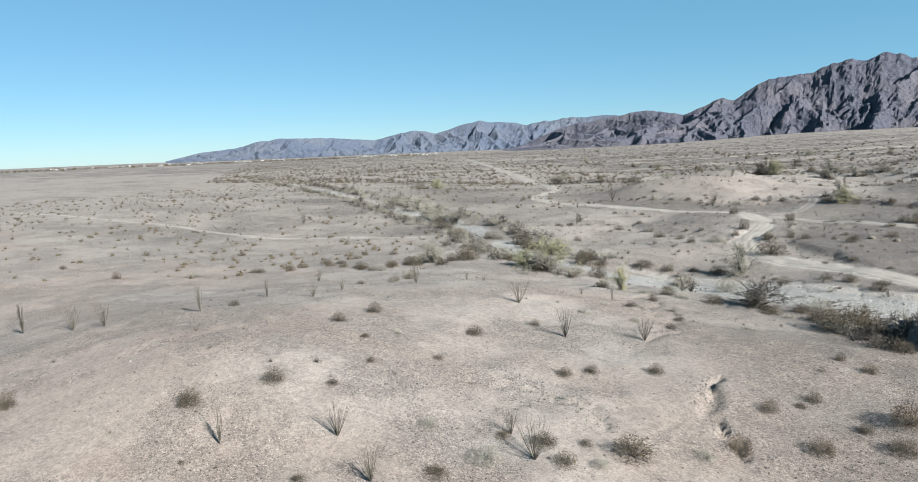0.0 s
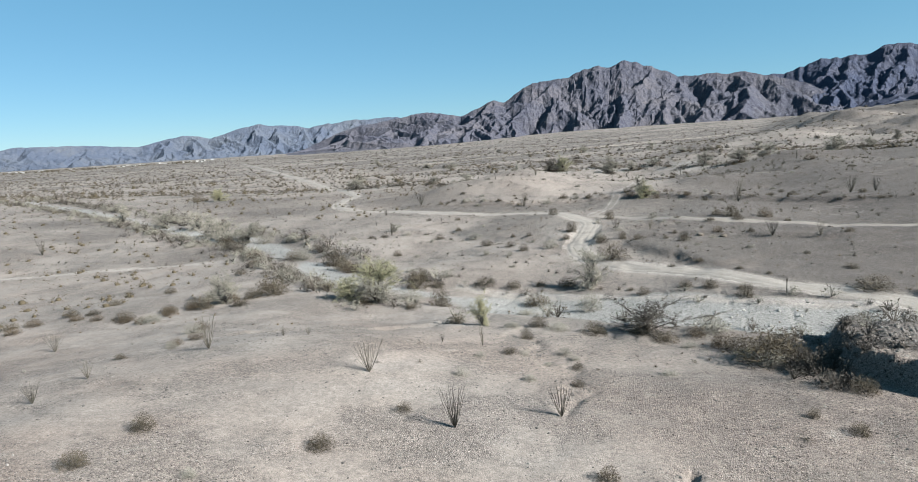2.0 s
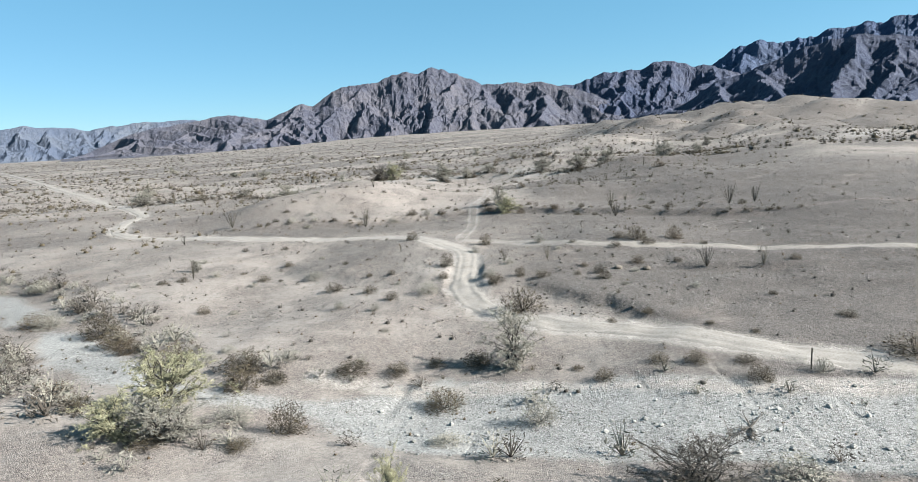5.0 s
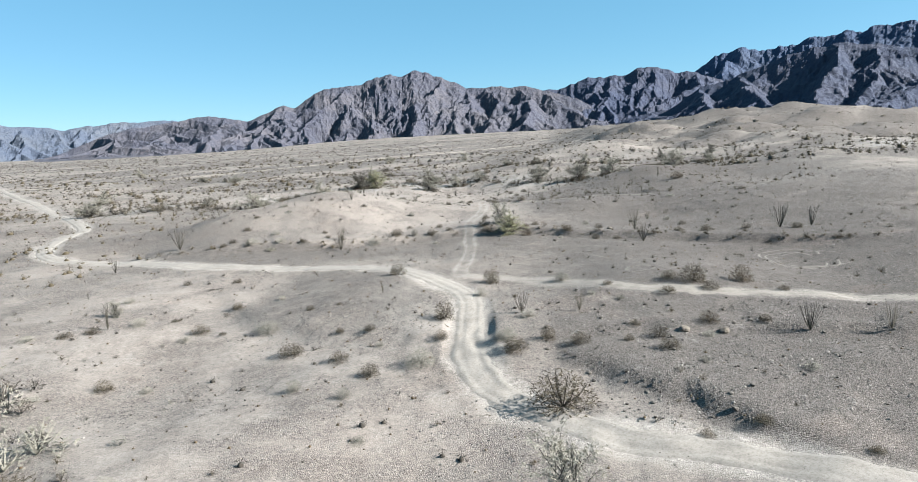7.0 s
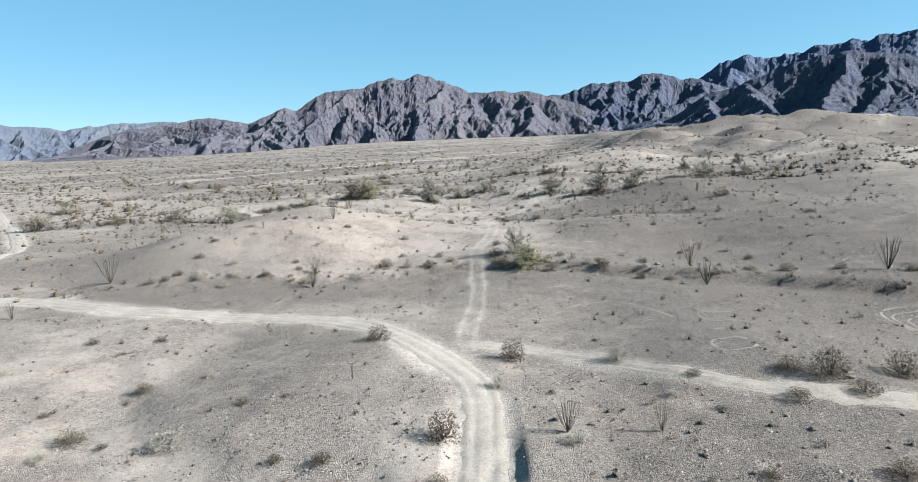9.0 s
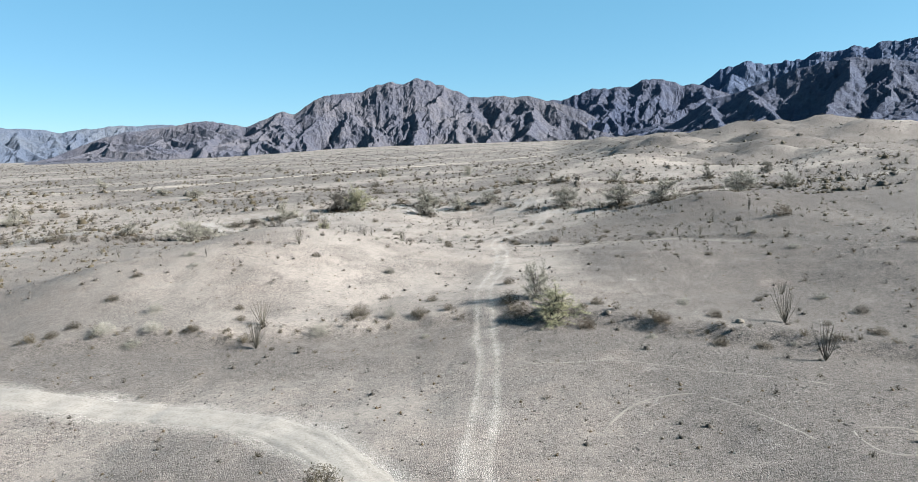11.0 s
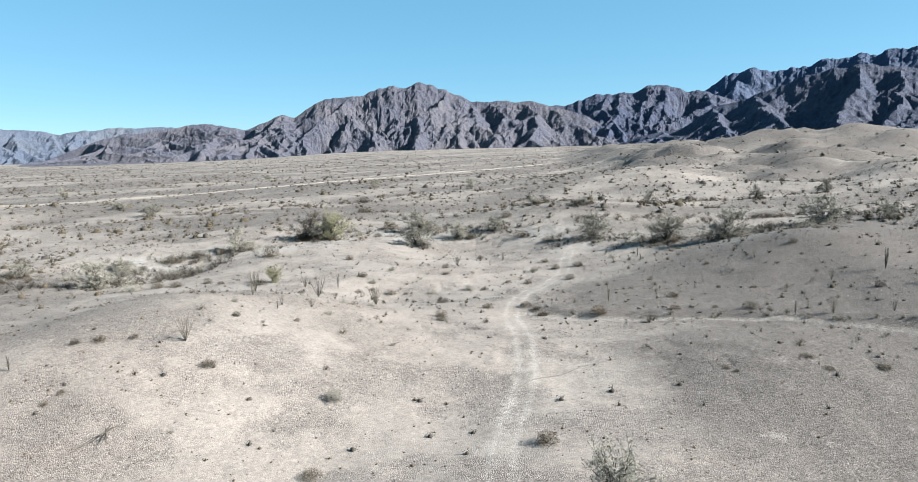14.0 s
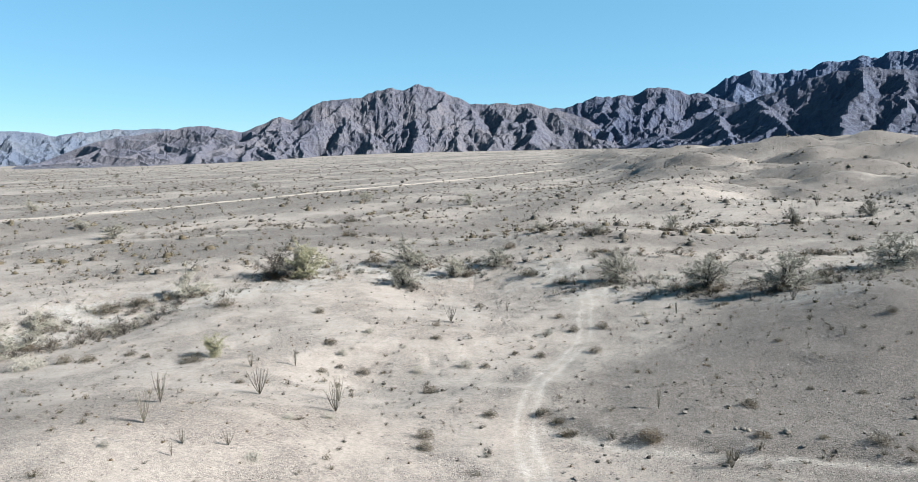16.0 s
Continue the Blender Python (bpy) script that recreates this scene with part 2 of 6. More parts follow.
    c = mix_node(n, l, 1.0, c, ramp_node(n, l, blotch, [(0.36, (0.58, 0.575, 0.58)), (0.5, (0.78, 0.775, 0.78)), (0.62, (0.92, 0.912, 0.917))]), "MULTIPLY")
    l.new(c, b.inputs["Base Color"])
    dome = math_node(n, l, "ADD", math_node(n, l, "MULTIPLY", cells[0].outputs["Distance"], -0.6), math_node(n, l, "MULTIPLY", cells[1].outputs["Distance"], -0.25))
    height = math_node(n, l, "ADD", math_node(n, l, "MULTIPLY", dome, math_node(n, l, "ADD", stony, 0.06)), math_node(n, l, "MULTIPLY", math_node(n, l, "ADD", m1, math_node(n, l, "MULTIPLY", m2, 0.6)), 0.4))
    bump_node(n, l, b, height, 1.0, 0.1)
    return m


def road_material(name, low, high):
    """Pale graded dust with darker stony patches between the ruts."""
    m, n, l, b = material(name, 0.95)
    co = n.new("ShaderNodeNewGeometry").outputs["Position"]
    mid = noise_node(n, l, co, 0.7, 6).outputs["Fac"]
    fine = noise_node(n, l, co, 5.0, 9, 0.8).outputs["Fac"]
    c = ramp_node(n, l, mid, [(0.28, low), (0.62, high)])
    c, mask = pebble_layer(n, l, co, c, 4.0, 0.16, 0.3)
    c = mix_node(n, l, 1.0, c, ramp_node(n, l, fine, [(0.34, (0.42, 0.411, 0.411)), (0.5, (0.672, 0.664, 0.664)), (0.66, (0.798, 0.79, 0.79))]), "MULTIPLY")
    l.new(c, b.inputs["Base Color"])
    bump_node(n, l, b, fine, 0.6, 0.06)
    return m


def rock_material(name, dark, light, warm, scale):
    """Varnished desert rock: dark ribs, lighter scree and fine fractures. Painted haze and shade come in with the tones
    given.
    """
    m, n, l, b = material(name, 0.9)
    co = n.new("ShaderNodeNewGeometry").outputs["Position"]
    a = noise_node(n, l, co, 0.006 * scale, 8, 0.65).outputs["Fac"]
    d = noise_node(n, l, co, 0.07 * scale, 10, 0.8).outputs["Fac"]
    e = noise_node(n, l, co, 0.22 * scale, 6, 0.75).outputs["Fac"]
    tone = math_node(n, l, "ADD", math_node(n, l, "MULTIPLY", d, 0.55), math_node(n, l, "MULTIPLY", e, 0.45))
    mid = tuple(0.55 * p + 0.45 * q for p, q in zip(dark, light))
    c = ramp_node(n, l, tone, [(0.38, dark), (0.5, mid), (0.62, light)])
    c = mix_node(n, l, ramp_node(n, l, a, [(0.42, (0,)), (0.66, (1,))]), c, ramp_node(n, l, tone, [(0.38, mid), (0.6, warm)]))
    l.new(c, b.inputs["Base Color"])
    bump_node(n, l, b, tone, 1.0, 9.0 / scale)
    return m


def plain_material(name, low, high, scale=3.0, rough=0.85, vary=0.25):
    """Bark, twigs, leaves and paint: two tones by a fine noise, with each object a little lighter or darker."""
    m, n, l, b = material(name, rough)
    co = n.new("ShaderNodeNewGeometry").outputs["Position"]
    c = ramp_node(n, l, noise_node(n, l, co, scale, 4).outputs["Fac"], [(0.3, low), (0.7, high)])
    info = n.new("ShaderNodeObjectInfo")
    tone = ramp_node(n, l, info.outputs["Random"], [(0.0, (0.54 - vary * 0.6,) * 3), (1.0, (0.54 + vary * 0.6,) * 3)])
    l.new(mix_node(n, l, 1.0, c, tone, "MULTIPLY"), b.inputs["Base Color"])
    return m


SOIL = soil_material()
ROAD = road_material("road_dust", (0.246, 0.218, 0.196), (0.308, 0.278, 0.252))
SIDE_ROAD = road_material("faint_road_dust", (0.205, 0.18, 0.16), (0.272, 0.243, 0.219))
WHEEL = road_material("pressed_soil", (0.17, 0.149, 0.132), (0.235, 0.209, 0.187))
# Bluish darks: distance haze over shadowed ravines put into the rock colour.
ROCK_HAZE = rock_material("haze_mountain_rock", (0.019, 0.0215, 0.039), (0.08, 0.0785, 0.097), (0.09, 0.081, 0.087), 1.0)
# Paler and bluer than bare rock: distance haze put into the base colour.
ROCK_FAR_HAZE = rock_material("far_haze_mountain_rock", (0.0319, 0.0428, 0.0714), (0.0781, 0.089, 0.12), (0.0874, 0.0924, 0.106), 0.8)
# Darkened and blued: the slopes' shaded side and haze put into the colour.
ROCK_SHADE_HAZE = rock_material("shade_haze_mountain_rock", (0.015, 0.0225, 0.051), (0.05, 0.056, 0.084), (0.056, 0.056, 0.076), 1.0)
# Blue of far haze put into this ridge's base colour.
ROCK_BLUE_HAZE = rock_material("blue_haze_mountain_rock", (0.017, 0.03, 0.07), (0.046, 0.062, 0.107), (0.053, 0.065, 0.1), 1.0)


# ---- mesh helpers ----
def mesh_of(name, verts, faces, mat, smooth=False):
    me = bpy.data.meshes.new(name)
    me.from_pydata(verts, [], faces)
    me.materials.append(mat)
    if smooth:
        me.polygons.foreach_set("use_smooth", [True] * len(me.polygons))
    me.update()
    return me


def grid_mesh(name, xs, ys, zs, mat, smooth=True):
    """A sheet from 2D arrays of places."""
    rows, cols = xs.shape
    co = np.stack([xs, ys, zs], -1).reshape(-1, 3)
    i = np.arange(rows * cols).reshape(rows, cols)
    quads = np.stack([i[:-1, :-1], i[:-1, 1:], i[1:, 1:], i[1:, :-1]], -1).reshape(-1, 4)
    me = bpy.data.meshes.new(name)
    me.vertices.add(len(co))
    me.vertices.foreach_set("co", co.ravel())
    me.loops.add(quads.size)
    me.loops.foreach_set("vertex_index", quads.ravel())
    me.polygons.add(len(quads))
    me.polygons.foreach_set("loop_start", np.arange(0, quads.size, 4))
    me.polygons.foreach_set("loop_total", np.full(len(quads), 4))
    me.polygons.foreach_set("use_smooth", np.full(len(quads), smooth))
    me.update(calc_edges=True)
    me.materials.append(mat)
    return me


def attribute(me, name, values):
    a = me.attributes.new(name, "FLOAT", "POINT")
    a.data.foreach_set("value", np.ascontiguousarray(values, dtype=np.float32).ravel())


def part(name, me, parent, label=""):
    ob = new(name, me)
    ob.parent = parent
    return tagged(ob, label=label) if label else ob


def resample(line, step):
    """Points every step metres along a smooth curve through the points of line."""
    p = np.array(line, float)
    p = np.vstack([2 * p[0] - p[1], p, 2 * p[-1] - p[-2]])
    out = []
    for k in range(1, len(p) - 2):
        a, b, c, d = p[k - 1], p[k], p[k + 1], p[k + 2]
        n = max(2, int(np.linalg.norm(c - b) / step))
        for t in np.arange(n) / n:
            out.append(0.5 * (2 * b + (c - a) * t + (2 * a - 5 * b + 4 * c - d) * t * t + (3 * b - a - 3 * c + d) * t ** 3))
    return np.array(out + [p[-2]])


# ---- ground, wash and roads ----
ROAD_LINE = [(190.0, 88.0), (120.0, 100.0), (85.0, 106.0), (62.0, 112.0), (45.0, 119.0), (34.0, 125.1), (27.4, 128.9), (23.4, 132.0), (17.4, 136.3), (11.8, 138.9), (8.0, 142.2), (4.6, 145.8), (2.3, 150.0), (1.2, 156.3), (1.4, 164.1), (1.5, 172.1), (-0.4, 177.6), (-4.4, 184.2), (-11.1, 193.8), (-19.0, 198.6), (-28.7, 201.9), (-44.3, 206.1), (-58.7, 213.5), (-73.6, 218.2), (-81.5, 224.7), (-88.2, 236.3), (-92.3, 250.4), (-95.3, 262.4), (-124.0, 301.6), (-165.4, 354.8), (-200.6, 394.8), (-251, 457), (-380, 618), (-645, 945)]
BRANCH_LINE = [(1.0, 183.8), (6.9, 182.0), (12.1, 178.0), (20.5, 169.6), (28.7, 166.7), (36.7, 165.0), (49.0, 161.5), (80.0, 152.0), (120.0, 138.0), (180.0, 122.0)]
TRACK_LINE = [(0.4, 184.4), (1.3, 197.0), (2.5, 209.4), (2.6, 216.6), (2.6, 222.2), (2.7, 228.7), (4.1, 238.0), (5.9, 246.3), (6.5, 255.7), (6.5, 269.0), (7.2, 277.0), (9.4, 285.6), (13.2, 293.8), (16.4, 299.5), (19.0, 305.9), (21.4, 319.0), (23.5, 330.1), (24.7, 349.0)]
FAR_LINE = [(-330, 420), (-250, 462), (-187, 500), (-150, 530), (-110, 575), (-60, 650), (0, 745), (60, 830), (96, 882)]
LEFT_LINE = [(-260.4, 126.1), (-223.1, 128.4), (-184.4, 130.0), (-154.5, 133.0), (-116.8, 136.7), (-88.7, 148.7), (-69.3, 154.8)]
WASH_LINE = [(-330.0, 310.0), (-171.5, 222.5), (-116.0, 192.8), (-80, 176), (-70.5, 169.4), (-63.4, 163.6), (-54.7, 154.8), (-44.2, 144.8), (-33.9, 134.9), (-28.0, 129.5), (-18, 125), (-8.0, 123.8), (2, 119.5), (13, 117.6), (24, 115), (34, 113.5), (48, 114), (70.0, 106.0), (110.0, 92.0), (180.0, 72.0)]
SIDE_WASH = [(-110, 300), (-70, 318), (-48, 334), (-36, 351), (-24, 358), (-10, 362), (1, 356), (15, 348), (22, 345), (30, 336), (42, 325), (52, 317), (64, 320), (76, 326), (110, 340), (170, 350)]
WEST_BRUSH = [(-112, 296), (-85, 300), (-62, 306), (-57, 320), (-47, 333)]


RILLS = [([(16.4, 77.8), (17.1, 75.9), (17.9, 74), (19, 72.3), (20.1, 70.9), (20.8, 69)], 0.5, 0.55), ([(2.4, 107), (2.9, 104.7), (3.6, 102.3), (4.4, 100.7), (5.3, 96.8), (7.3, 94.3), (9.3, 91.4), (10.5, 87.5), (10.1, 83.7)], 0.22, 0.9),
         ([(5.6, 67.9), (8.5, 67.8), (11.4, 67.4), (12.7, 66.9), (14, 66)], 0.35, 0.6), ([(-24, 96), (-15, 99), (-8, 104), (-3, 110)], 0.4, 1.4)]
# feet of banks: line, step up on its left, pavement added on its right and on its left
SCARPS = [([(8.7, 277.5), (10.2, 273), (14, 270), (18, 268), (24, 265.5), (31, 263.5), (37, 261), (45, 254.5), (52, 250)], 0.4, -0.45, 0.5),
          ([(-60, 214), (-39, 218), (-25, 219), (-15, 221), (-4.8, 223.3), (6, 222.2), (15.8, 218.9), (24, 213.5), (32, 208.5), (39, 205.5), (51, 196), (62, 190)], 0.7, 0.28, -0.3),
          ([(4.0, 148), (3.1, 152), (3.0, 157), (3.4, 162), (4.2, 166)], -0.2, 0.2, 0.0),
          ([(8.2, 154), (9.6, 151.7), (13.1, 148.3), (15.9, 144.8), (18.2, 141.8), (20.7, 138.7), (24, 135)], 0.55, -0.35, 0.3),
          ([(8, 158.4), (10.9, 157.8), (16.8, 157.7), (22.8, 156.6), (29.4, 155.4), (35.5, 153.3), (45, 150)], 0.35, 0.0, 0.3),
          ([(-35, 188.4), (-28.6, 179.2), (-23, 170.9), (-17.8, 167.5), (-12.3, 164), (-7.6, 162), (-3.2, 160.3), (0, 160.6)], 0.4, -0.3, 0.22)]
# Entries at (33, 99) and (29.5, 97) paint the cut bank's shade as soil.
PAVED_SHADED_SOUTH = [(-40, 165, 18, -0.2), (25, 146, 8, 0.4), (36, 146, 12, 0.4), (8, 142, 5, -0.3), (-45, 132, 22, -0.25), (-20, 112, 12, -0.15), (16, 84, 7, 0.5), (4, 99, 9, 0.35), (-10, 72, 16, -0.25), (-5, 160, 14, -0.3), (28, 75, 9, 0.35), (33, 99, 6, 1.0), (29.5, 97, 3, 1.0), (45, 105, 18, 0.7), (75, 95, 25, 0.5), (38, 158, 20, 0.8), (48, 158, 14, 0.4), (60, 135, 22, 0.5), (75, 170, 32, 0.8), (-18, 172, 9, 0.3), (-38, 184, 8, -0.4), (-60, 190, 30, 0.1), (-35, 58, 18, 0.05)]
PAVED_FLAT = [(4, 205, 12, 0.2), (26, 203, 12, 0.2), (48, 200, 14, 0.45), (-25, 206, 12, 0.45), (-48, 210, 10, 0.3), (42, 197, 14, 0.3), (70, 195, 22, 0.6), (62, 215, 16, 0.3), (85, 205, 26, 0.4)]
PAVED_NORTH = [(26, 246, 9, 0.35), (24, 230, 13, 0.4), (42, 236, 14, 0.3), (-22, 268, 12, 0.2), (40, 283, 13, 0.9), (60, 292, 15, 1.0), (22, 279, 8, 0.55), (80, 302, 20, 0.9), (34, 247, 11, 0.45), (52, 244, 16, 0.5), (-36, 238, 8, 0.45), (-52, 240, 8, 0.4), (-26, 236, 6, 0.3), (-12, 246, 8, -0.3), (6, 247, 8, -0.3), (-5, 305, 24, -0.3), (-25, 330, 22, -0.3), (15, 335, 16, -0.25), (65, 250, 20, 0.35), (95, 300, 30, 0.25), (110, 350, 45, 0.3), (-90, 250, 30, 0.25), (-130, 230, 60, 0.3), (45, 372, 18, 0.4), (-70, 385, 24, 0.45)]

# long terrace edges on the northern flats: line, half width, pavement added (pale silt below nought)
BANDS = [([(-130, 415), (-74.6, 420.5), (-52, 419), (-28, 408), (-13, 400), (3.4, 397), (18, 381), (28.5, 372), (45, 371), (57, 385), (78, 396), (94, 399), (118, 397), (160, 400)], 3.0, -0.6),
         ([(-140, 425), (-80.6, 437), (-62.8, 445.8), (-46, 440), (-22, 468), (-4, 472), (40, 476)], 4.5, -0.6),
         ([(-75, 380), (-57.7, 385), (-47, 392), (-38, 403)], 9.0, 0.5), ([(-100, 432), (-40, 424), (-10, 415), (10, 420), (50, 410)], 9.0, 0.4),
         ([(-127, 552), (-90.6, 556), (-53, 566), (-30, 608)], 13.0, 0.55), ([(30, 363), (45, 361), (60, 366), (80, 378), (105, 384)], 7.0, 0.35),
         ([(20, 356), (41, 352), (58, 347), (75, 344), (94, 346)], 5.0, -0.7), ([(-40, 330), (-20, 322), (0, 332), (15, 340)], 7.0, -0.3)]


def beside(x, y, line):
    """Signed distance from a broken line, positive on its left, and a fade towards its ends."""
    d, along = line_distance(x, y, line)
    side = np.zeros(np.shape(x))
    best = np.full(np.shape(x), 1e9)
    for (ax, ay), (bx, by) in zip(line[:-1], line[1:]):
        dx, dy = bx - ax, by - ay
        t = np.clip(((x - ax) * dx + (y - ay) * dy) / (dx * dx + dy * dy), 0, 1)
        e = np.hypot(x - ax - t * dx, y - ay - t * dy)
        side = np.where(e < best, np.sign(dx * (y - ay) - dy * (x - ax)), side)
        best = np.minimum(best, e)
    return d * side, np.clip(np.minimum(along, 1 - along) * 9, 0, 1)


def wash_mask(x, y):
    d, s = line_distance(x, y, WASH_LINE)
    width = 2.9 + 5.4 * np.clip((x + 14) / 14, 0, 1)
    wobble = 2.6 * vnoise(x / 9, y / 9, 71)
    a = np.clip((width + wobble - d) / 2.5, 0, 1)
    d2, _ = line_distance(x, y, SIDE_WASH)
    b = 0.4 * np.clip((16 + 7 * vnoise(x / 17, y / 17, 73) - d2) / 12, 0, 1) * np.clip((vnoise(x / 11, y / 6, 77) + 0.75), 0, 1)
    return np.maximum(a, b)


def land(x, y):
    """The ground's height with the wash cut into it and the roads worn flat."""
    z = ground(x, y)
    d, _ = line_distance(x, y, WASH_LINE)
    z = z - 0.7 * np.clip((8.5 - d) / 4.0, 0, 1) ** 1.5
    # a steep cut bank beside the wash
    edge = 28.2 + 0.1 * (y - 96) + 1.1 * np.clip(93.5 - y, 0, 6) + 0.8 * fbm(x / 3, y / 3, 61, 2)
    bank = np.clip((x - edge) / 1.15, 0, 1) * np.clip((y - 87.5) / 2.5, 0, 1) * np.clip((110 - y) / 4, 0, 1) * np.exp(-np.clip(x - edge - 6, 0, None) / 14)
    z = z + bank * bank * (3 - 2 * bank) * (1.8 + 0.28 * fbm(x / 1.6, y / 1.6, 68, 3))
    for line, depth, half in RILLS:
        d, s = line_distance(x + 0.9 * fbm(x / 1.9, y / 1.9, 63, 2), y + 0.9 * fbm(x / 1.9, y / 1.9, 64, 2), line)
        z = z - depth * np.clip((1 - d / (half * (0.75 + 0.6 * np.abs(vnoise(x / 1.1, y / 1.1, 69))))), 0, 1) ** 0.8
    for line, step, _, _ in SCARPS:
        d, fade = beside(x + 0.8 * vnoise(x / 3, y / 3, 81), y + 0.8 * vnoise(x / 3, y / 3, 82), line)
        z = z + step * fade * np.tanh(d / 0.9) * np.exp(-np.abs(d) / 7)
    gully = np.abs(vnoise((x + 2 * vnoise(x / 5, y / 5, 66)) / 6.5, (y + 2 * vnoise(x / 5, y / 5, 67)) / 6.5, 65))
    z = z - 0.13 * np.clip(1 - gully / 0.16, 0, 1) * np.clip(np.abs(broad(x, y)) - 0.6, 0, 1)
    d, _ = line_distance(x, y, ROAD_LINE)
    cut = 0.1 + 0.2 * np.exp(-((y - 161) / 7) ** 2)
    z = z - cut * np.clip((2.75 - d) / 0.7, 0, 1)
    z = z + 0.09 * fbm(x / 6, y / 4.5, 35, 2) + 0.14 * fbm(x / 4.2, y / 3, 37, 2) * np.clip((x - 5) / 6, 0, 1) * np.clip((178 - y) / 5, 0, 1) * np.clip((y - 136) / 5, 0, 1)
    return z + 0.06 * fbm(x / 2.3, y / 2.3, 33, 3)


def graded(lo, hi, step, far_lo, far_hi, grow):
    mid = list(np.arange(lo, hi, step))
    out, s = [], step
    p = lo
    while p > far_lo:
        s *= grow
        p -= s
        out.append(p)
    up, s, p = [], step, mid[-1]
    while p < far_hi:
        s *= grow
        p += s
        up.append(p)
    return np.array(out[::-1] + mid + up)


gx = graded(-104, 84, 0.9, -4800, 4800, 1.05)
gx = np.unique(np.concatenate([gx, np.arange(-6, 36, 0.3)]).round(4))
gy = graded(44, 350, 0.9, -600, 4900, 1.03)
gy = np.unique(np.concatenate([gy, np.arange(62, 108, 0.45)]).round(4))
GX, GY = np.meshgrid(gx, gy)
GZ = land(GX, GY)
ground_mesh = grid_mesh("ground", GX, GY, GZ, SOIL)
steep = np.hypot(np.gradient(GZ, axis=0) / np.gradient(GY, axis=0), np.gradient(GZ, axis=1) / np.gradient(GX, axis=1))
attribute(ground_mesh, "wash", wash_mask(GX, GY))
patch = fbm(GX / 34, GY / 20, 41, 5)
band = vnoise((0.63 * GX + 0.78 * GY) / 190, (0.78 * GX - 0.63 * GY) / 24, 43) + 0.5 * vnoise((0.63 * GX + 0.78 * GY) / 90, (0.78 * GX - 0.63 * GY) / 11, 44)
mound = np.clip((GX - 0.13 * GY + 10) / 80, 0, 1) * np.clip((GY - 420) / 60, 0, 1)
paved = 0.1 + 0.34 * patch - 0.2 * np.clip((112 - GY) / 15, 0, 1) + np.clip((GY - 345) / 120, 0, 1) * (0.44 + 0.6 * band + 0.55 * mound + 0.45 * mound * vnoise(GX / 30, GY / 24, 47)) - 0.3 * np.clip((GY - 1500) / 700, 0, 1)
# Far eastern entries also put shade between stones into the pavement tone.
for cx, cy, r, amount in PAVED_SHADED_SOUTH + PAVED_FLAT + PAVED_NORTH:
    paved = paved + amount * np.exp(-((GX - cx) ** 2 + (GY - cy) ** 2) / (2 * r * r))
for line, _, near, far in SCARPS:
    d, fade = beside(GX, GY, line)
    paved = paved + fade * np.where(d < 0, near * np.exp(d / 16), far * np.exp(-d / 18)) * np.clip(np.abs(d) / 0.8, 0, 1)
for line, half, amount in BANDS:
    d = line_distance(GX, GY + 3 * vnoise(GX / 17, GY / 17, 45), line)[0]
    paved = paved + amount * np.exp(-(d / half) ** 2)
slant = vnoise((0.8 * GX + 0.6 * GY) / 26, (0.8 * GY - 0.6 * GX) / 7, 46)
paved = paved + 0.42 * np.clip(slant, -0.4, 1) * np.clip((GY - 280) / 15, 0, 1) * np.clip((375 - GY) / 20, 0, 1)
attribute(ground_mesh, "pavement", np.clip(paved, 0, 1))
# Darker eastward: stone varnish, and shade between the stones put into the colour.
attribute(ground_mesh, "varnish_shade", np.clip((paved - 0.8) * 0.6, 0, 1) * np.clip((GX - 18) / 30, 0, 1))
attribute(ground_mesh, "rust", 0.26 * np.clip((GY - 218) / 12, 0, 1) * np.clip((292 - GY) / 20, 0, 1) * np.clip(0.75 + 0.9 * fbm(GX / 22, GY / 16, 53, 3), 0, 1) * np.clip((22 - GX) / 14, 0.3, 1) + np.clip(fbm(GX / 13, GY / 8, 51, 3) * 0.9 - 0.55, 0, 0.35) * np.clip((270 - GY) / 60, 0.25, 1) + 0.55 * np.clip((108 - GY) / 12, 0, 1) * np.clip(0.6 + fbm(GX / 20, GY / 12, 52, 3), 0, 1))
# dust worn by wheels: soft road shoulders and two ruts over the saddle
road_d = line_distance(GX, GY, resample(ROAD_LINE, 4.0))[0]
side_d = line_distance(GX, GY, resample(BRANCH_LINE, 4.0))[0]
dust = np.maximum(0.8 * np.clip((3.4 + 0.8 * vnoise(GX / 5, GY / 5, 87) - road_d) / 2.2, 0, 1), 0.5 * np.clip((2.8 + 0.7 * vnoise(GX / 5, GY / 5, 88) - side_d) / 2.0, 0, 1))
rut_d = line_distance(GX + 0.5 * vnoise(GX / 9, GY / 9, 84), GY, resample(TRACK_LINE, 2.5))[0]
dust = np.maximum(dust, (0.3 + 0.18 * vnoise(GX / 2.5, GY / 5, 86)) * np.clip((2.4 + 0.7 * vnoise(GX / 2, GY / 4, 89) - rut_d) / 1.8, 0, 1) + 0.34 * np.exp(-((rut_d - 0.85) / 0.3) ** 2))
dust = np.maximum(dust, 0.6 * np.clip((2.0 - line_distance(GX, GY, LEFT_LINE)[0]) / 1.5, 0, 1))
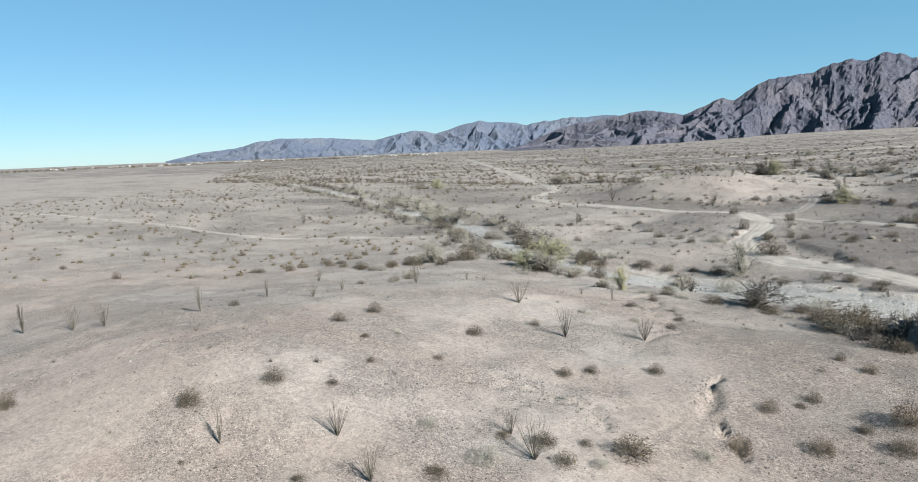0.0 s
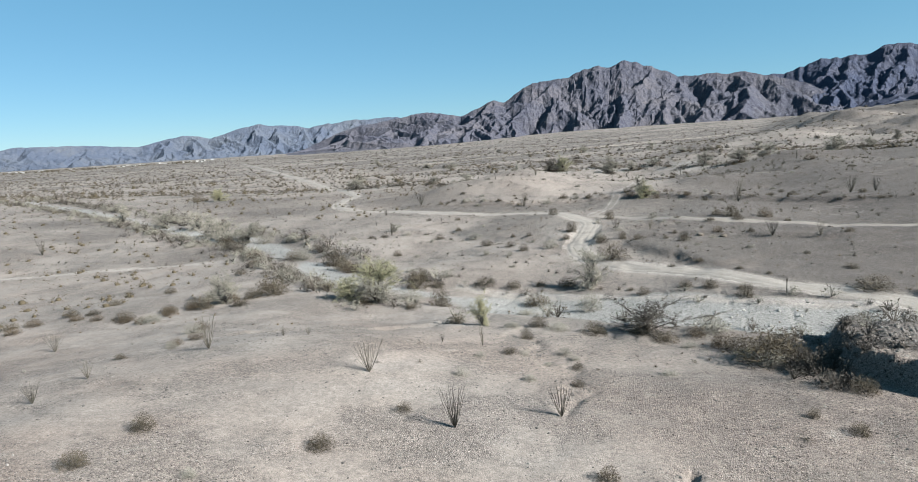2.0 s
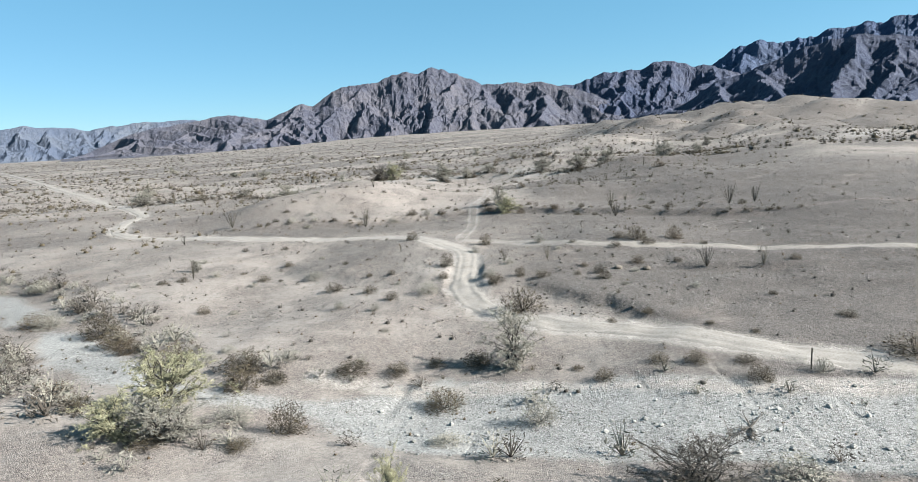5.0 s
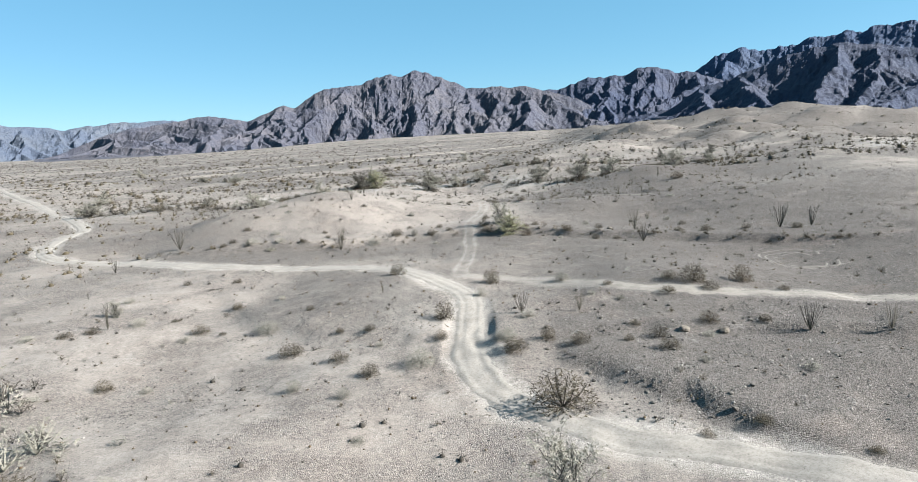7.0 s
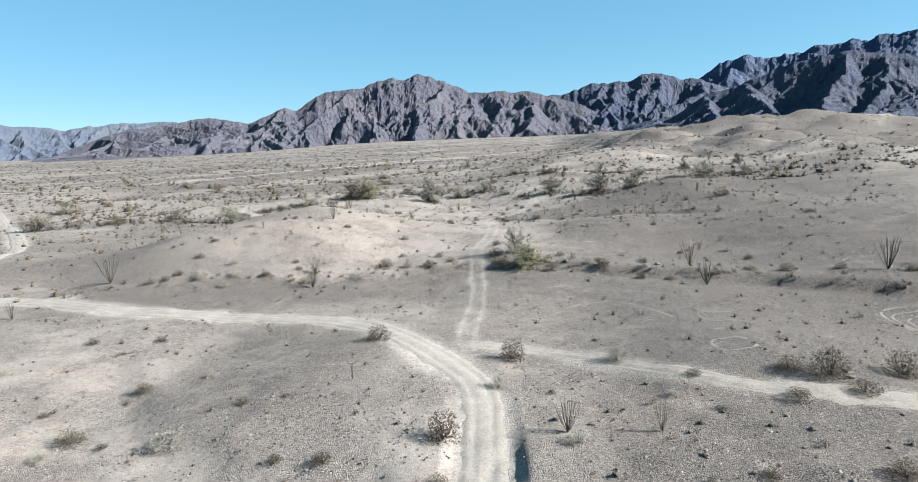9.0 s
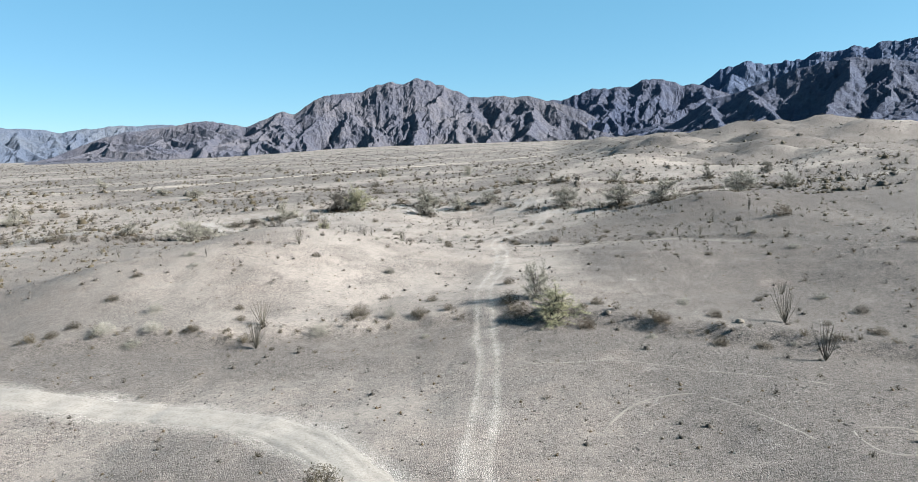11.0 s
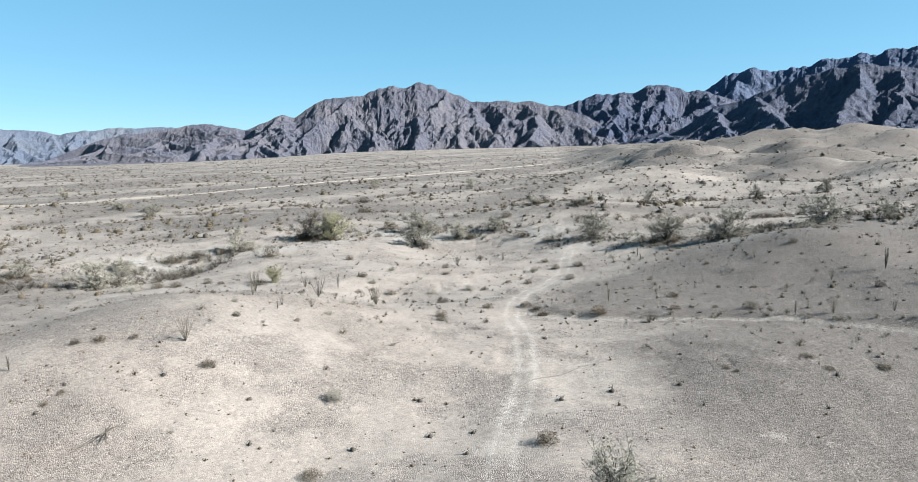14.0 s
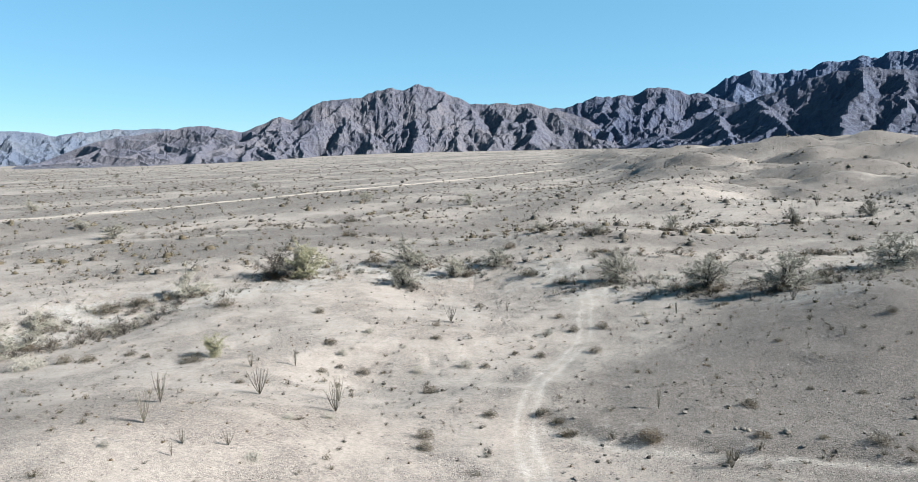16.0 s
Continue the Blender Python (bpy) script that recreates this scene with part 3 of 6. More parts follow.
# a smooth silted stretch of the wash bed
silt_d = line_distance(GX, GY, resample([(-12, 129.5), (-4.5, 128.3), (4, 126.8), (13.5, 124.6), (22, 122.2), (31, 120.6), (42, 119.5)], 2.0))[0]
dust = np.maximum(dust, 0.8 * np.clip((1.3 + 0.6 * vnoise(GX / 6, GY / 6, 85) - silt_d) / 0.9, 0, 1))
foot_d, foot_fade = beside(GX, GY, SCARPS[0][0])
dust = np.maximum(dust, 0.55 * foot_fade * np.clip(1 - np.abs(foot_d + 1.3) / 1.2, 0, 1))
attribute(ground_mesh, "dust", dust)
ground_sheet = tagged(new("ground", ground_mesh), "pale stony desert soil with low hills and darker gravel flats", "ground", kind="structure")


def road_strip(name, line, width, lift, ruts, label, mat=None, step=0.6):
    """A worn track on the ground: ragged edges that sink into the soil, two wheel ruts and a low crown."""
    p = resample(line, step)
    t = np.gradient(p, axis=0)
    t /= np.linalg.norm(t, axis=1)[:, None]
    side = np.stack([t[:, 1], -t[:, 0]], 1)
    u = np.linspace(-1, 1, 17 if width > 1 else 5)
    half = width / 2 * (1 + 0.16 * vnoise(p[:, 0] / 6, p[:, 1] / 6, 91))
    xs = p[:, :1] + side[:, :1] * u * half[:, None]
    ys = p[:, 1:] + side[:, 1:] * u * half[:, None]
    zs = land(xs, ys) + lift - (lift + 0.05) * np.clip((np.abs(u) - 0.55) / 0.45, 0, 1) ** 1.3
    zs = zs - ruts * np.exp(-((np.abs(u) - 0.4) / 0.14) ** 2) + (0.012 + 0.045 * np.abs(u) ** 2) * fbm(xs * 0.9, ys * 0.9, 95, 3)
    zs = zs + (0.1 * np.clip((-52 - xs) / 20, 0, 1) + 0.001 * np.clip(ys - 330, 0, 400)) * (1 - 1.2 * np.abs(u) ** 3)
    return tagged(new(name, grid_mesh(name, xs, ys, zs, mat or ROAD)), label, "road", kind="structure")


road_strip("road", ROAD_LINE, 3.5, 0.09, 0.05, "pale dusty dirt road worn into the desert floor")
road_strip("side_road", BRANCH_LINE, 2.6, 0.04, 0.03, "faint pale dirt road that branches off the main one", SIDE_ROAD)
road_strip("far_road", FAR_LINE, 3.6, 0.14, 0.0, "straight pale dirt road across the far plain", SIDE_ROAD, 3.0)

# wheel marks: side tracks and loops on the dark flat
def wheel_mark(line, width=0.34):
    road_strip("wheel_mark", line, width, 0.012, 0.0, "faint pale wheel mark pressed into the stony soil", WHEEL, 0.5)


wheel_mark([(3.2, 205), (5, 207.3), (10, 207.3), (15.5, 206.7), (22, 203), (29, 199)])
wheel_mark([(4.6, 243), (6.5, 245.6), (9.3, 246.8), (11.6, 248.3), (15, 250)])
wheel_mark([(9, 193), (12.7, 197.6), (17.4, 199.2), (20.4, 194.9), (22, 190)])
for cx, cy, rx, ry in ((47, 186, 4.3, 6.4), (46.4, 185.5, 3.2, 5.0), (48.6, 185, 4.6, 4.4), (26.8, 189.2, 2.3, 2.4), (23, 177.6, 1.6, 1.9)):
    turns = np.linspace(0.3, 5.9, 26)
    wheel_mark(np.column_stack([cx + np.cos(turns) * rx, cy + np.sin(turns) * ry + 0.25 * np.sin(turns * 3)]).tolist(), 0.36)


# ---- mountains round the plain ----
def ridge_lines(rng, arc0, arc1, run, spur):
    """Ridges of a range on its plan (arc along the crest, distance down from it): spurs that branch twice on their way to the foot.
    Each: start, end, and the share of the crest's height at both."""
    out = []

    def branch(p, h, way, long, level):
        n = 4 - level
        for k in range(n):
            drop = rng.uniform(0.75, 1.2) * long / n / run * (1.25 - 0.25 * k / n)
            turn = way + rng.normal() * 0.28
            q = (p[0] + math.sin(turn) * long / n, p[1] - math.cos(turn) * long / n)
            out.append((p, q, h, max(h - drop, -0.05)))
            p, h = q, max(h - drop, -0.05)
            if level < 3 and h > 0.03:
                for side in (-1, 1):
                    if rng.uniform() < 0.72:
                        branch(p, h - 0.012, way + side * rng.uniform(0.55, 1.15), long * rng.uniform(0.3, 0.5), level + 1)
    s = arc0
    while s < arc1:
        lean = 0.55 * math.sin(s / (spur * 2.1)) + rng.uniform(-0.4, 0.4)
        branch((s, 0.0), 0.985, lean, run * rng.uniform(0.7, 1.05), 0)
        s += spur * rng.uniform(0.6, 1.3)
    return out


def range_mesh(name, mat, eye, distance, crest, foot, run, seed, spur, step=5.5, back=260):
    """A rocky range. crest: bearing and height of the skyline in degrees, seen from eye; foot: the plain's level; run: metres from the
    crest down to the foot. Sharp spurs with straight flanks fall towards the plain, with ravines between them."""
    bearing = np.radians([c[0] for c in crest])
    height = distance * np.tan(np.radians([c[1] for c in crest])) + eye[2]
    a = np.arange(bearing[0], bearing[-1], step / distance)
    top = np.interp(a, bearing, height)
    top = top + (top - foot) * 0.03 * fbm(a * distance / 60, a * 0, seed + 2, 5)
    dist = np.concatenate([np.arange(-run, 0, step), np.arange(0, back, step * 3)])
    A, D = np.meshgrid(a, dist, indexing="ij")
    H = np.maximum(top[:, None] - foot, 1)
    arc = A * distance + 13 * fbm(A * distance / 70, D / 70, seed + 5, 4)
    deep = D + 13 * fbm(A * distance / 70, D / 70, seed + 6, 4) * np.clip(np.abs(D) / 40, 0, 1)
    steep = 0.86 + 0.18 * vnoise(arc / 130, deep / 130, seed + 8)
    Z = H - steep * np.abs(deep)
    for (px, py), (qx, qy), h0, h1 in ridge_lines(np.random.default_rng(seed), a[0] * distance, a[-1] * distance, run, spur):
        reach = 190.0
        i0, i1 = np.searchsorted(a * distance, [min(px, qx) - reach, max(px, qx) + reach])
        if i1 - i0 < 2:
            continue
        cut = (slice(i0, i1), slice(None))
        u, v = qx - px, qy - py
        t = np.clip(((arc[cut] - px) * u + (deep[cut] - py) * v) / (u * u + v * v), 0, 1)
        d = np.hypot(arc[cut] - px - t * u, deep[cut] - py - t * v)
        Z[cut] = np.maximum(Z[cut], H[cut] * (h0 + (h1 - h0) * t) - steep[cut] * d)
    k = np.clip(-D / run, 0, 1)
    fan = 0.05 * H * (1 - k) ** 2
    Z = np.where(D < 0, np.maximum(Z, fan + 0.15 * Z), Z)
    crag = (1 - np.abs(gnoise(arc / 34, deep / 34, seed + 11))) ** 2 + 0.6 * (1 - np.abs(gnoise(arc / 15, deep / 15, seed + 12))) ** 2 - 0.8
    lean = arc + 0.35 * deep * np.sin(arc / 210 + seed)
    ribs = (1 - np.abs(gnoise(lean / 42, deep / 120, seed + 13))) + 0.6 * (1 - np.abs(gnoise(lean / 19, deep / 55, seed + 14))) + 0.35 * (1 - np.abs(gnoise(lean / 10, deep / 24, seed + 15))) - 1.3
    Z = Z + np.clip(Z / 50, 0, 1) * np.clip(0.2 + np.abs(D) / 50, 0, 1) * (crag * 0.022 + ribs * 0.04) * np.clip(H, 90, 280)
    Z = foot + np.where(k >= 1, -25, Z) - 6 * k
    R = distance + D
    X, Y = eye[0] + np.sin(A) * R, eye[1] + np.cos(A) * R
    return grid_mesh(name, X, Y, Z, mat, False)


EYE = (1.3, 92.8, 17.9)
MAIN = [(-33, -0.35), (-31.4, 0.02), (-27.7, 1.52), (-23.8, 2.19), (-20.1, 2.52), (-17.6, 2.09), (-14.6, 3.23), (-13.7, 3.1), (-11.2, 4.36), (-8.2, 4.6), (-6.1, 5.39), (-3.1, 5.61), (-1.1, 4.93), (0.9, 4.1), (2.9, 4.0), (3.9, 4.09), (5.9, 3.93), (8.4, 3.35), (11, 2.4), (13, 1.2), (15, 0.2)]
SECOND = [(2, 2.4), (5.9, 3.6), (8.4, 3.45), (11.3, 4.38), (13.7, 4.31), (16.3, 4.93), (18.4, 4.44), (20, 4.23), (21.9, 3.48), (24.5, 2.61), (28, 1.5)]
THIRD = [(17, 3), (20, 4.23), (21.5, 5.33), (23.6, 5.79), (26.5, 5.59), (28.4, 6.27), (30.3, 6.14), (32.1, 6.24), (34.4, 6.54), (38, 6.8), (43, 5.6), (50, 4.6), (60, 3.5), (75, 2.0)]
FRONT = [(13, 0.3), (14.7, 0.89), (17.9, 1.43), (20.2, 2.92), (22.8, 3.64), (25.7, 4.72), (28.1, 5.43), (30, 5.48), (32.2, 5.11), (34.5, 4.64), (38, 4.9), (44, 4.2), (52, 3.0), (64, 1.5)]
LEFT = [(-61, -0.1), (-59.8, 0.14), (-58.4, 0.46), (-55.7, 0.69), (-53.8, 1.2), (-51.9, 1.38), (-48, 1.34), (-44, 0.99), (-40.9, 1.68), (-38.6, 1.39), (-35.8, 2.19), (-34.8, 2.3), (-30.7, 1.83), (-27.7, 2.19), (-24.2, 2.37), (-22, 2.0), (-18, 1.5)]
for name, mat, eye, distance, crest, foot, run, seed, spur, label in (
        ("main_mountain", ROCK_HAZE, EYE, 3000, MAIN, 6, 800, 11, 120, "dark rocky desert mountain with sharp spurs, haze put into its bluish colour"),
        ("middle_mountain", ROCK_SHADE_HAZE, EYE, 3350, SECOND, 20, 760, 23, 125, "rocky ridge behind the main mountain, shade and haze put into its dark colour"),
        ("back_mountain", ROCK_BLUE_HAZE, EYE, 4300, THIRD, 20, 900, 37, 190, "high ridge far behind the hills, haze put into its bluish-grey colour"),
        ("side_mountain", ROCK_SHADE_HAZE, EYE, 2500, FRONT, 15, 760, 51, 130, "rocky mountain above the pale hills, shade and haze put into its dark colour"),
        ("distant_range", ROCK_FAR_HAZE, (30.2, 29.9, 17.1), 4350, LEFT, 4, 560, 67, 120, "distant mountain range behind the plain, haze put into its pale blue-grey colour")):
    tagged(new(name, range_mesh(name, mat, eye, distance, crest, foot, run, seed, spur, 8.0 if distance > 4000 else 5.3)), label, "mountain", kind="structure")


# ---- desert plants: builders ----
TWIG = plain_material("grey_twigs", (0.0578, 0.0476, 0.0401), (0.136, 0.116, 0.0986), 9)
TWIG_PALE = plain_material("pale_dry_twigs", (0.181, 0.162, 0.142), (0.361, 0.331, 0.292), 9)
LEAF = plain_material("olive_leaves", (0.055, 0.042, 0.026), (0.127, 0.1, 0.065), 7)
LEAF_RUST = plain_material("rusty_dry_leaves", (0.0723, 0.0491, 0.0289), (0.151, 0.11, 0.0694), 7)
LEAF_GREY = plain_material("grey_brown_leaves", (0.222, 0.202, 0.168), (0.444, 0.408, 0.346), 7)
LEAF_GREEN = plain_material("yellow_green_leaves", (0.232, 0.218, 0.132), (0.427, 0.396, 0.257), 7)
BARK = plain_material("dark_bark", (0.05, 0.043, 0.038), (0.125, 0.11, 0.097), 5)
CANE = plain_material("grey_green_canes", (0.07, 0.061, 0.049), (0.155, 0.136, 0.11), 8)


def tube(path, r0, r1, sides=3):
    """A tapered stem along a path."""
    path = np.asarray(path, float)
    n = len(path)
    way = np.gradient(path, axis=0)
    way /= np.linalg.norm(way, axis=1)[:, None] + 1e-9
    ref = np.where(np.abs(way[:, 2:3]) > 0.9, np.array([[1.0, 0, 0]]), np.array([[0, 0, 1.0]]))
    a = np.cross(way, ref)
    a /= np.linalg.norm(a, axis=1)[:, None]
    b = np.cross(way, a)
    r = np.linspace(r0, r1, n)[:, None]
    verts, faces = [], []
    for s in range(sides):
        w = 2 * math.pi * s / sides
        verts.append(path + r * (math.cos(w) * a + math.sin(w) * b))
    verts = np.stack(verts, 1).reshape(-1, 3)
    for k in range(n - 1):
        for s in range(sides):
            q = (s + 1) % sides
            faces.append((k * sides + s, k * sides + q, (k + 1) * sides + q, (k + 1) * sides + s))
    return verts, faces


class Soup:
    """Gathers stems and leaves into one mesh."""
    def __init__(self):
        self.v, self.f, self.n = [], [], 0

    def add(self, verts, faces):
        self.v.append(np.asarray(verts, float))
        self.f += [tuple(i + self.n for i in f) for f in faces]
        self.n += len(verts)

    def leaf(self, p, size, rng, wide=0.3):
        d = rng.normal(size=(2, 3))
        d /= np.linalg.norm(d, axis=1)[:, None]
        a, b = d[0] * size * 1.35, d[1] * size * wide
        self.add([p - a, p + a, p + b * 1.9], [(0, 1, 2)])

    def mesh(self, name, mat):
        return mesh_of(name, np.vstack(self.v).tolist(), self.f, mat)


def thing(name, label, category, group):
    return tagged(new(name), label, category, group)


def bush(rng, name, label, group, twig, leaf, stems=28, leaves=1400, splay=1.0, thick=0.0065, size=0.03):
    """A dense rounded desert shrub of unit width and height: thin stems from one root and a fuzzy dome of fine twigs and small leaves."""
    wood, green = Soup(), Soup()
    lobes = rng.normal(size=(7, 3))
    lobes /= np.linalg.norm(lobes, axis=1)[:, None]
    swell = rng.uniform(-0.24, 0.12, 7)

    def rim(d):
        """How far the dome reaches in a direction."""
        return 0.9 + float(np.sum(swell * np.clip(lobes @ d, 0, 1) ** 3))
    for k in range(stems):
        w, rise = rng.uniform(0, 2 * math.pi), math.asin(rng.uniform(0.08, 1.0))
        d = np.array([math.cos(w) * math.cos(rise) * splay, math.sin(w) * math.cos(rise) * splay, math.sin(rise)])
        end = d * np.array([0.5, 0.5, 0.95]) * rim(d) * rng.uniform(0.75, 1.1)
        t = np.linspace(0, 1, 3)[:, None]
        path = end * t + np.array([d[0], d[1], 0]) * 0.06 * np.sin(t * math.pi) + rng.normal(size=(3, 3)) * 0.02 * t
        wood.add(*tube(path, thick, thick * 0.4))
        for j in range(2):
            base = path[1] + (path[2] - path[1]) * rng.uniform(-0.4, 0.9)
            wood.add(*tube([base, base + rng.normal(size=3) * 0.08 + end * 0.1], thick * 0.5, thick * 0.2))
    for k in range(leaves):
        w, rise = rng.uniform(0, 2 * math.pi), math.asin(rng.uniform(0.0, 1.0))
        d = np.array([math.cos(w) * math.cos(rise) * splay, math.sin(w) * math.cos(rise) * splay, math.sin(rise)])
        p = d * np.array([0.5, 0.5, 0.93]) * rim(d) * rng.uniform(0.08, 1.0) ** 0.45 + rng.normal(size=3) * 0.018
        p[2] = max(p[2], 0.02)
        green.leaf(p, size * rng.uniform(0.5, 1.3), rng)
    ob = thing(name, label, "shrub", group)
    part("brushwood", wood.mesh("brushwood", twig), ob)
    part("foliage", green.mesh("foliage", leaf), ob)
    return ob


def desert_tree(rng, name, label, group, bark, leaf, limbs=13, leaves=13, size=0.021):
    """A low spreading tree of unit width and height: crooked limbs that fan out from the base and a ragged, airy dome of fine twigs."""
    wood, crown = Soup(), Soup()
    lop = rng.uniform(-0.12, 0.12, 2)
    for k in range(limbs):
        w = 2 * math.pi * k / limbs + rng.uniform(-0.4, 0.4)
        lean = rng.uniform(0.15, 1.0)
        end = np.array([math.cos(w) * lean * 0.4 + lop[0], math.sin(w) * lean * 0.4 + lop[1], rng.uniform(0.66, 0.95) * (1 - 0.7 * lean ** 2)])
        t = np.linspace(0, 1, 7)[:, None]
        path = end * np.hstack([t, t, t ** 0.8]) + rng.normal(size=(7, 3)) * 0.028 * np.minimum(1, 2 * t)
        path[:, 2] = np.maximum(path[:, 2], 0)
        wood.add(*tube(path, rng.uniform(0.011, 0.019), 0.005, 5))
        for j in range(8):
            base = path[rng.integers(1, 7)]
            out = base - np.array([lop[0], lop[1], 0.25])
            way = out / (np.linalg.norm(out) + 1e-6) + rng.normal(size=3) * 0.55
            long = rng.uniform(0.1, 0.24)
            u = np.linspace(0, 1, 4)[:, None]
            bough = base + way * long * u + rng.normal(size=(4, 3)) * 0.012 * u
            wood.add(*tube(bough, 0.0055, 0.0025, 3))
            for i in range(6):
                s = bough[rng.integers(1, 4)]
                tip = s + rng.normal(size=3) * 0.055 + way * 0.05
                crown.add(*tube([s, tip], 0.0026, 0.001))
                for q in range(leaves):
                    crown.leaf(s + (tip - s) * rng.uniform(0.1, 1.25) + rng.normal(size=3) * 0.014, size * rng.uniform(0.55, 1.3), rng)
    ob = thing(name, label, "tree", group)
    part("trunk", wood.mesh("trunk", bark), ob)
    part("crown", crown.mesh("crown", leaf), ob)
    return ob


def ocotillo(rng, name, label, group, canes=11, splay=0.35):
    """A fan of thin thorny canes from one root, unit height."""
    ob = thing(name, label, "ocotillo", group)
    for k in range(canes):
        w, lean = rng.uniform(0, 2 * math.pi), rng.uniform(0.15, 1.0) * splay
        long = rng.uniform(0.72, 1.0)
        t = np.linspace(0, 1, 7)[:, None]
        out = np.array([math.cos(w), math.sin(w), 0])
        path = out * lean * (t ** 0.85) + np.array([0, 0, long]) * t + rng.normal(size=(7, 3)) * 0.012 * t
        soup = Soup()
        soup.add(*tube(path, 0.007, 0.0032, 3))
        for i in range(16):
            u = rng.uniform(0.08, 1.0) * 6
            p = path[int(min(u, 5))] + (path[int(min(u, 5)) + 1] - path[int(min(u, 5))]) * (u - int(min(u, 5)))
            soup.leaf(p + rng.normal(size=3) * 0.005, 0.009, rng)
        part("cane", soup.mesh("cane", CANE), ob)
    return ob


def dead_wood(rng, name, label, group):
    """A fallen, bleached skeleton of branches lying on the ground, unit length."""
    wood = Soup()
    for k in range(12):
        w = rng.uniform(-0.9, 0.9) + (math.pi if k % 4 == 0 else 0)
        long = rng.uniform(0.25, 0.6)
        t = np.linspace(0, 1, 6)[:, None]
        path = np.array([math.cos(w), math.sin(w), 0]) * long * t + np.array([0, 0, 1]) * (0.03 + 0.16 * np.sin(t * 2.6) * rng.uniform(0.2, 1)) + rng.normal(size=(6, 3)) * 0.03 * t
        wood.add(*tube(path, 0.018, 0.004, 4))
        for j in range(3):
            b = path[rng.integers(2, 6)]
            wood.add(*tube([b, b + rng.normal(size=3) * 0.05, b + rng.normal(size=3) * 0.11 + np.array([0, 0, 0.03])], 0.006, 0.002))
    ob = thing(name, label, "dead branch", group)
    part("deadwood", wood.mesh("deadwood", TWIG), ob)
    return ob


class Nursery:
    """A few grown plants of a kind, of which the rest are copies, turned and scaled."""
    def __init__(self, grown):
        self.grown, self.used, self.k = grown, set(), 0

    def plant(self, x, y, width, height, rng):
        ob = self.grown[self.k % len(self.grown)]
        self.k += 1
        place, turn = (x, y, float(land(x, y)) - 0.04), Euler((0, 0, rng.uniform(0, 6.28)))
        m = Matrix.LocRotScale(place, turn, (width, width, height))
        if ob in self.used:
            sx, sy, sz = ob.scale
            return copy_thing(ob, m @ Matrix.Diagonal((1 / sx, 1 / sy, 1 / sz, 1)))
        self.used.add(ob)
        ob.location, ob.rotation_euler, ob.scale = place, turn, (width, width, height)
        return ob


grow = np.random.default_rng(7)
G_SHRUB, G_TREE, G_OCO = "desert shrubs", "desert trees", "ocotillos"
CREOSOTE = Nursery([bush(grow, "creosote_bush", "dark olive-brown twiggy creosote bush on stony soil", G_SHRUB, TWIG, LEAF) for k in range(5)])
RUSTY = Nursery([bush(grow, "brittlebush", "rusty brown half-dry brittlebush on stony soil", G_SHRUB, TWIG, LEAF_RUST) for k in range(3)])
BURSAGE = Nursery([bush(grow, "bursage", "pale grey dry bursage shrub on stony soil", G_SHRUB, TWIG_PALE, LEAF_GREY, 34, 1200, 1.05) for k in range(4)])
IRONWOOD = Nursery([desert_tree(grow, "ironwood_tree", "grey airy ironwood tree with dark crooked limbs", G_TREE, BARK, LEAF_GREY) for k in range(4)])
BARE = Nursery([desert_tree(grow, "bare_tree", "almost leafless dark desert tree beside the wash", G_TREE, BARK, TWIG, 13, 13, 0.0145) for k in range(2)])
PALO_VERDE = Nursery([desert_tree(grow, "palo_verde_tree", "yellow-green palo verde tree with fine dense twigs", G_TREE, BARK, LEAF_GREEN, 15, 14, 0.02) for k in range(2)])
OCOTILLO = Nursery([ocotillo(grow, "ocotillo", "leafless ocotillo with thin upright grey canes", G_OCO, c, s) for c, s in ((20, 0.3), (25, 0.4), (17, 0.24), (28, 0.5))])
DEAD = Nursery([dead_wood(grow, "dead_branch", "fallen bleached dead branches lying on the soil", "dead wood") for k in range(2)])


# ---- plants, zone by zone from south to north: x, y, width, height in metres ----
planting = np.random.default_rng(19)
OCOTILLO_MESA = [(7.1, 52.0, 1.7, 2.3), (2.7, 53.8, 1.9, 2.2), (-2.0, 49.2, 1.9, 2.2), (12.5, 59.6, 1.5, 2.5), (9.9, 61.2, 1.9, 1.8), (-16.2, 92.6, 0.6, 1.0), (0.9, 96.9, 1.2, 1.9), (-14.2, 93.5, 0.6, 0.9), (4.2, 79.3, 1.2, 2.8), (10.0, 82.9, 1.2, 2.3), (-24.9, 62.3, 1.9, 2.8), (-4.3, 85.4, 1.9, 2.6), (-31.9, 56.7, 1.5, 2.4), (-36.5, 55.8, 1.9, 2.6), (-43.2, 53.8, 1.9, 3.2), (-22.5, 73.8, 1.5, 1.5), (-20.8, 88.4, 1.9, 3.1), (-23.9, 79.2, 1.9, 1.4), (-27.1, 71.4, 1.9, 2.0), (-43.1, 92.2, 1.9, 2.0)]
for x, y, w, h in OCOTILLO_MESA:
    OCOTILLO.plant(x, y, h, h, planting)
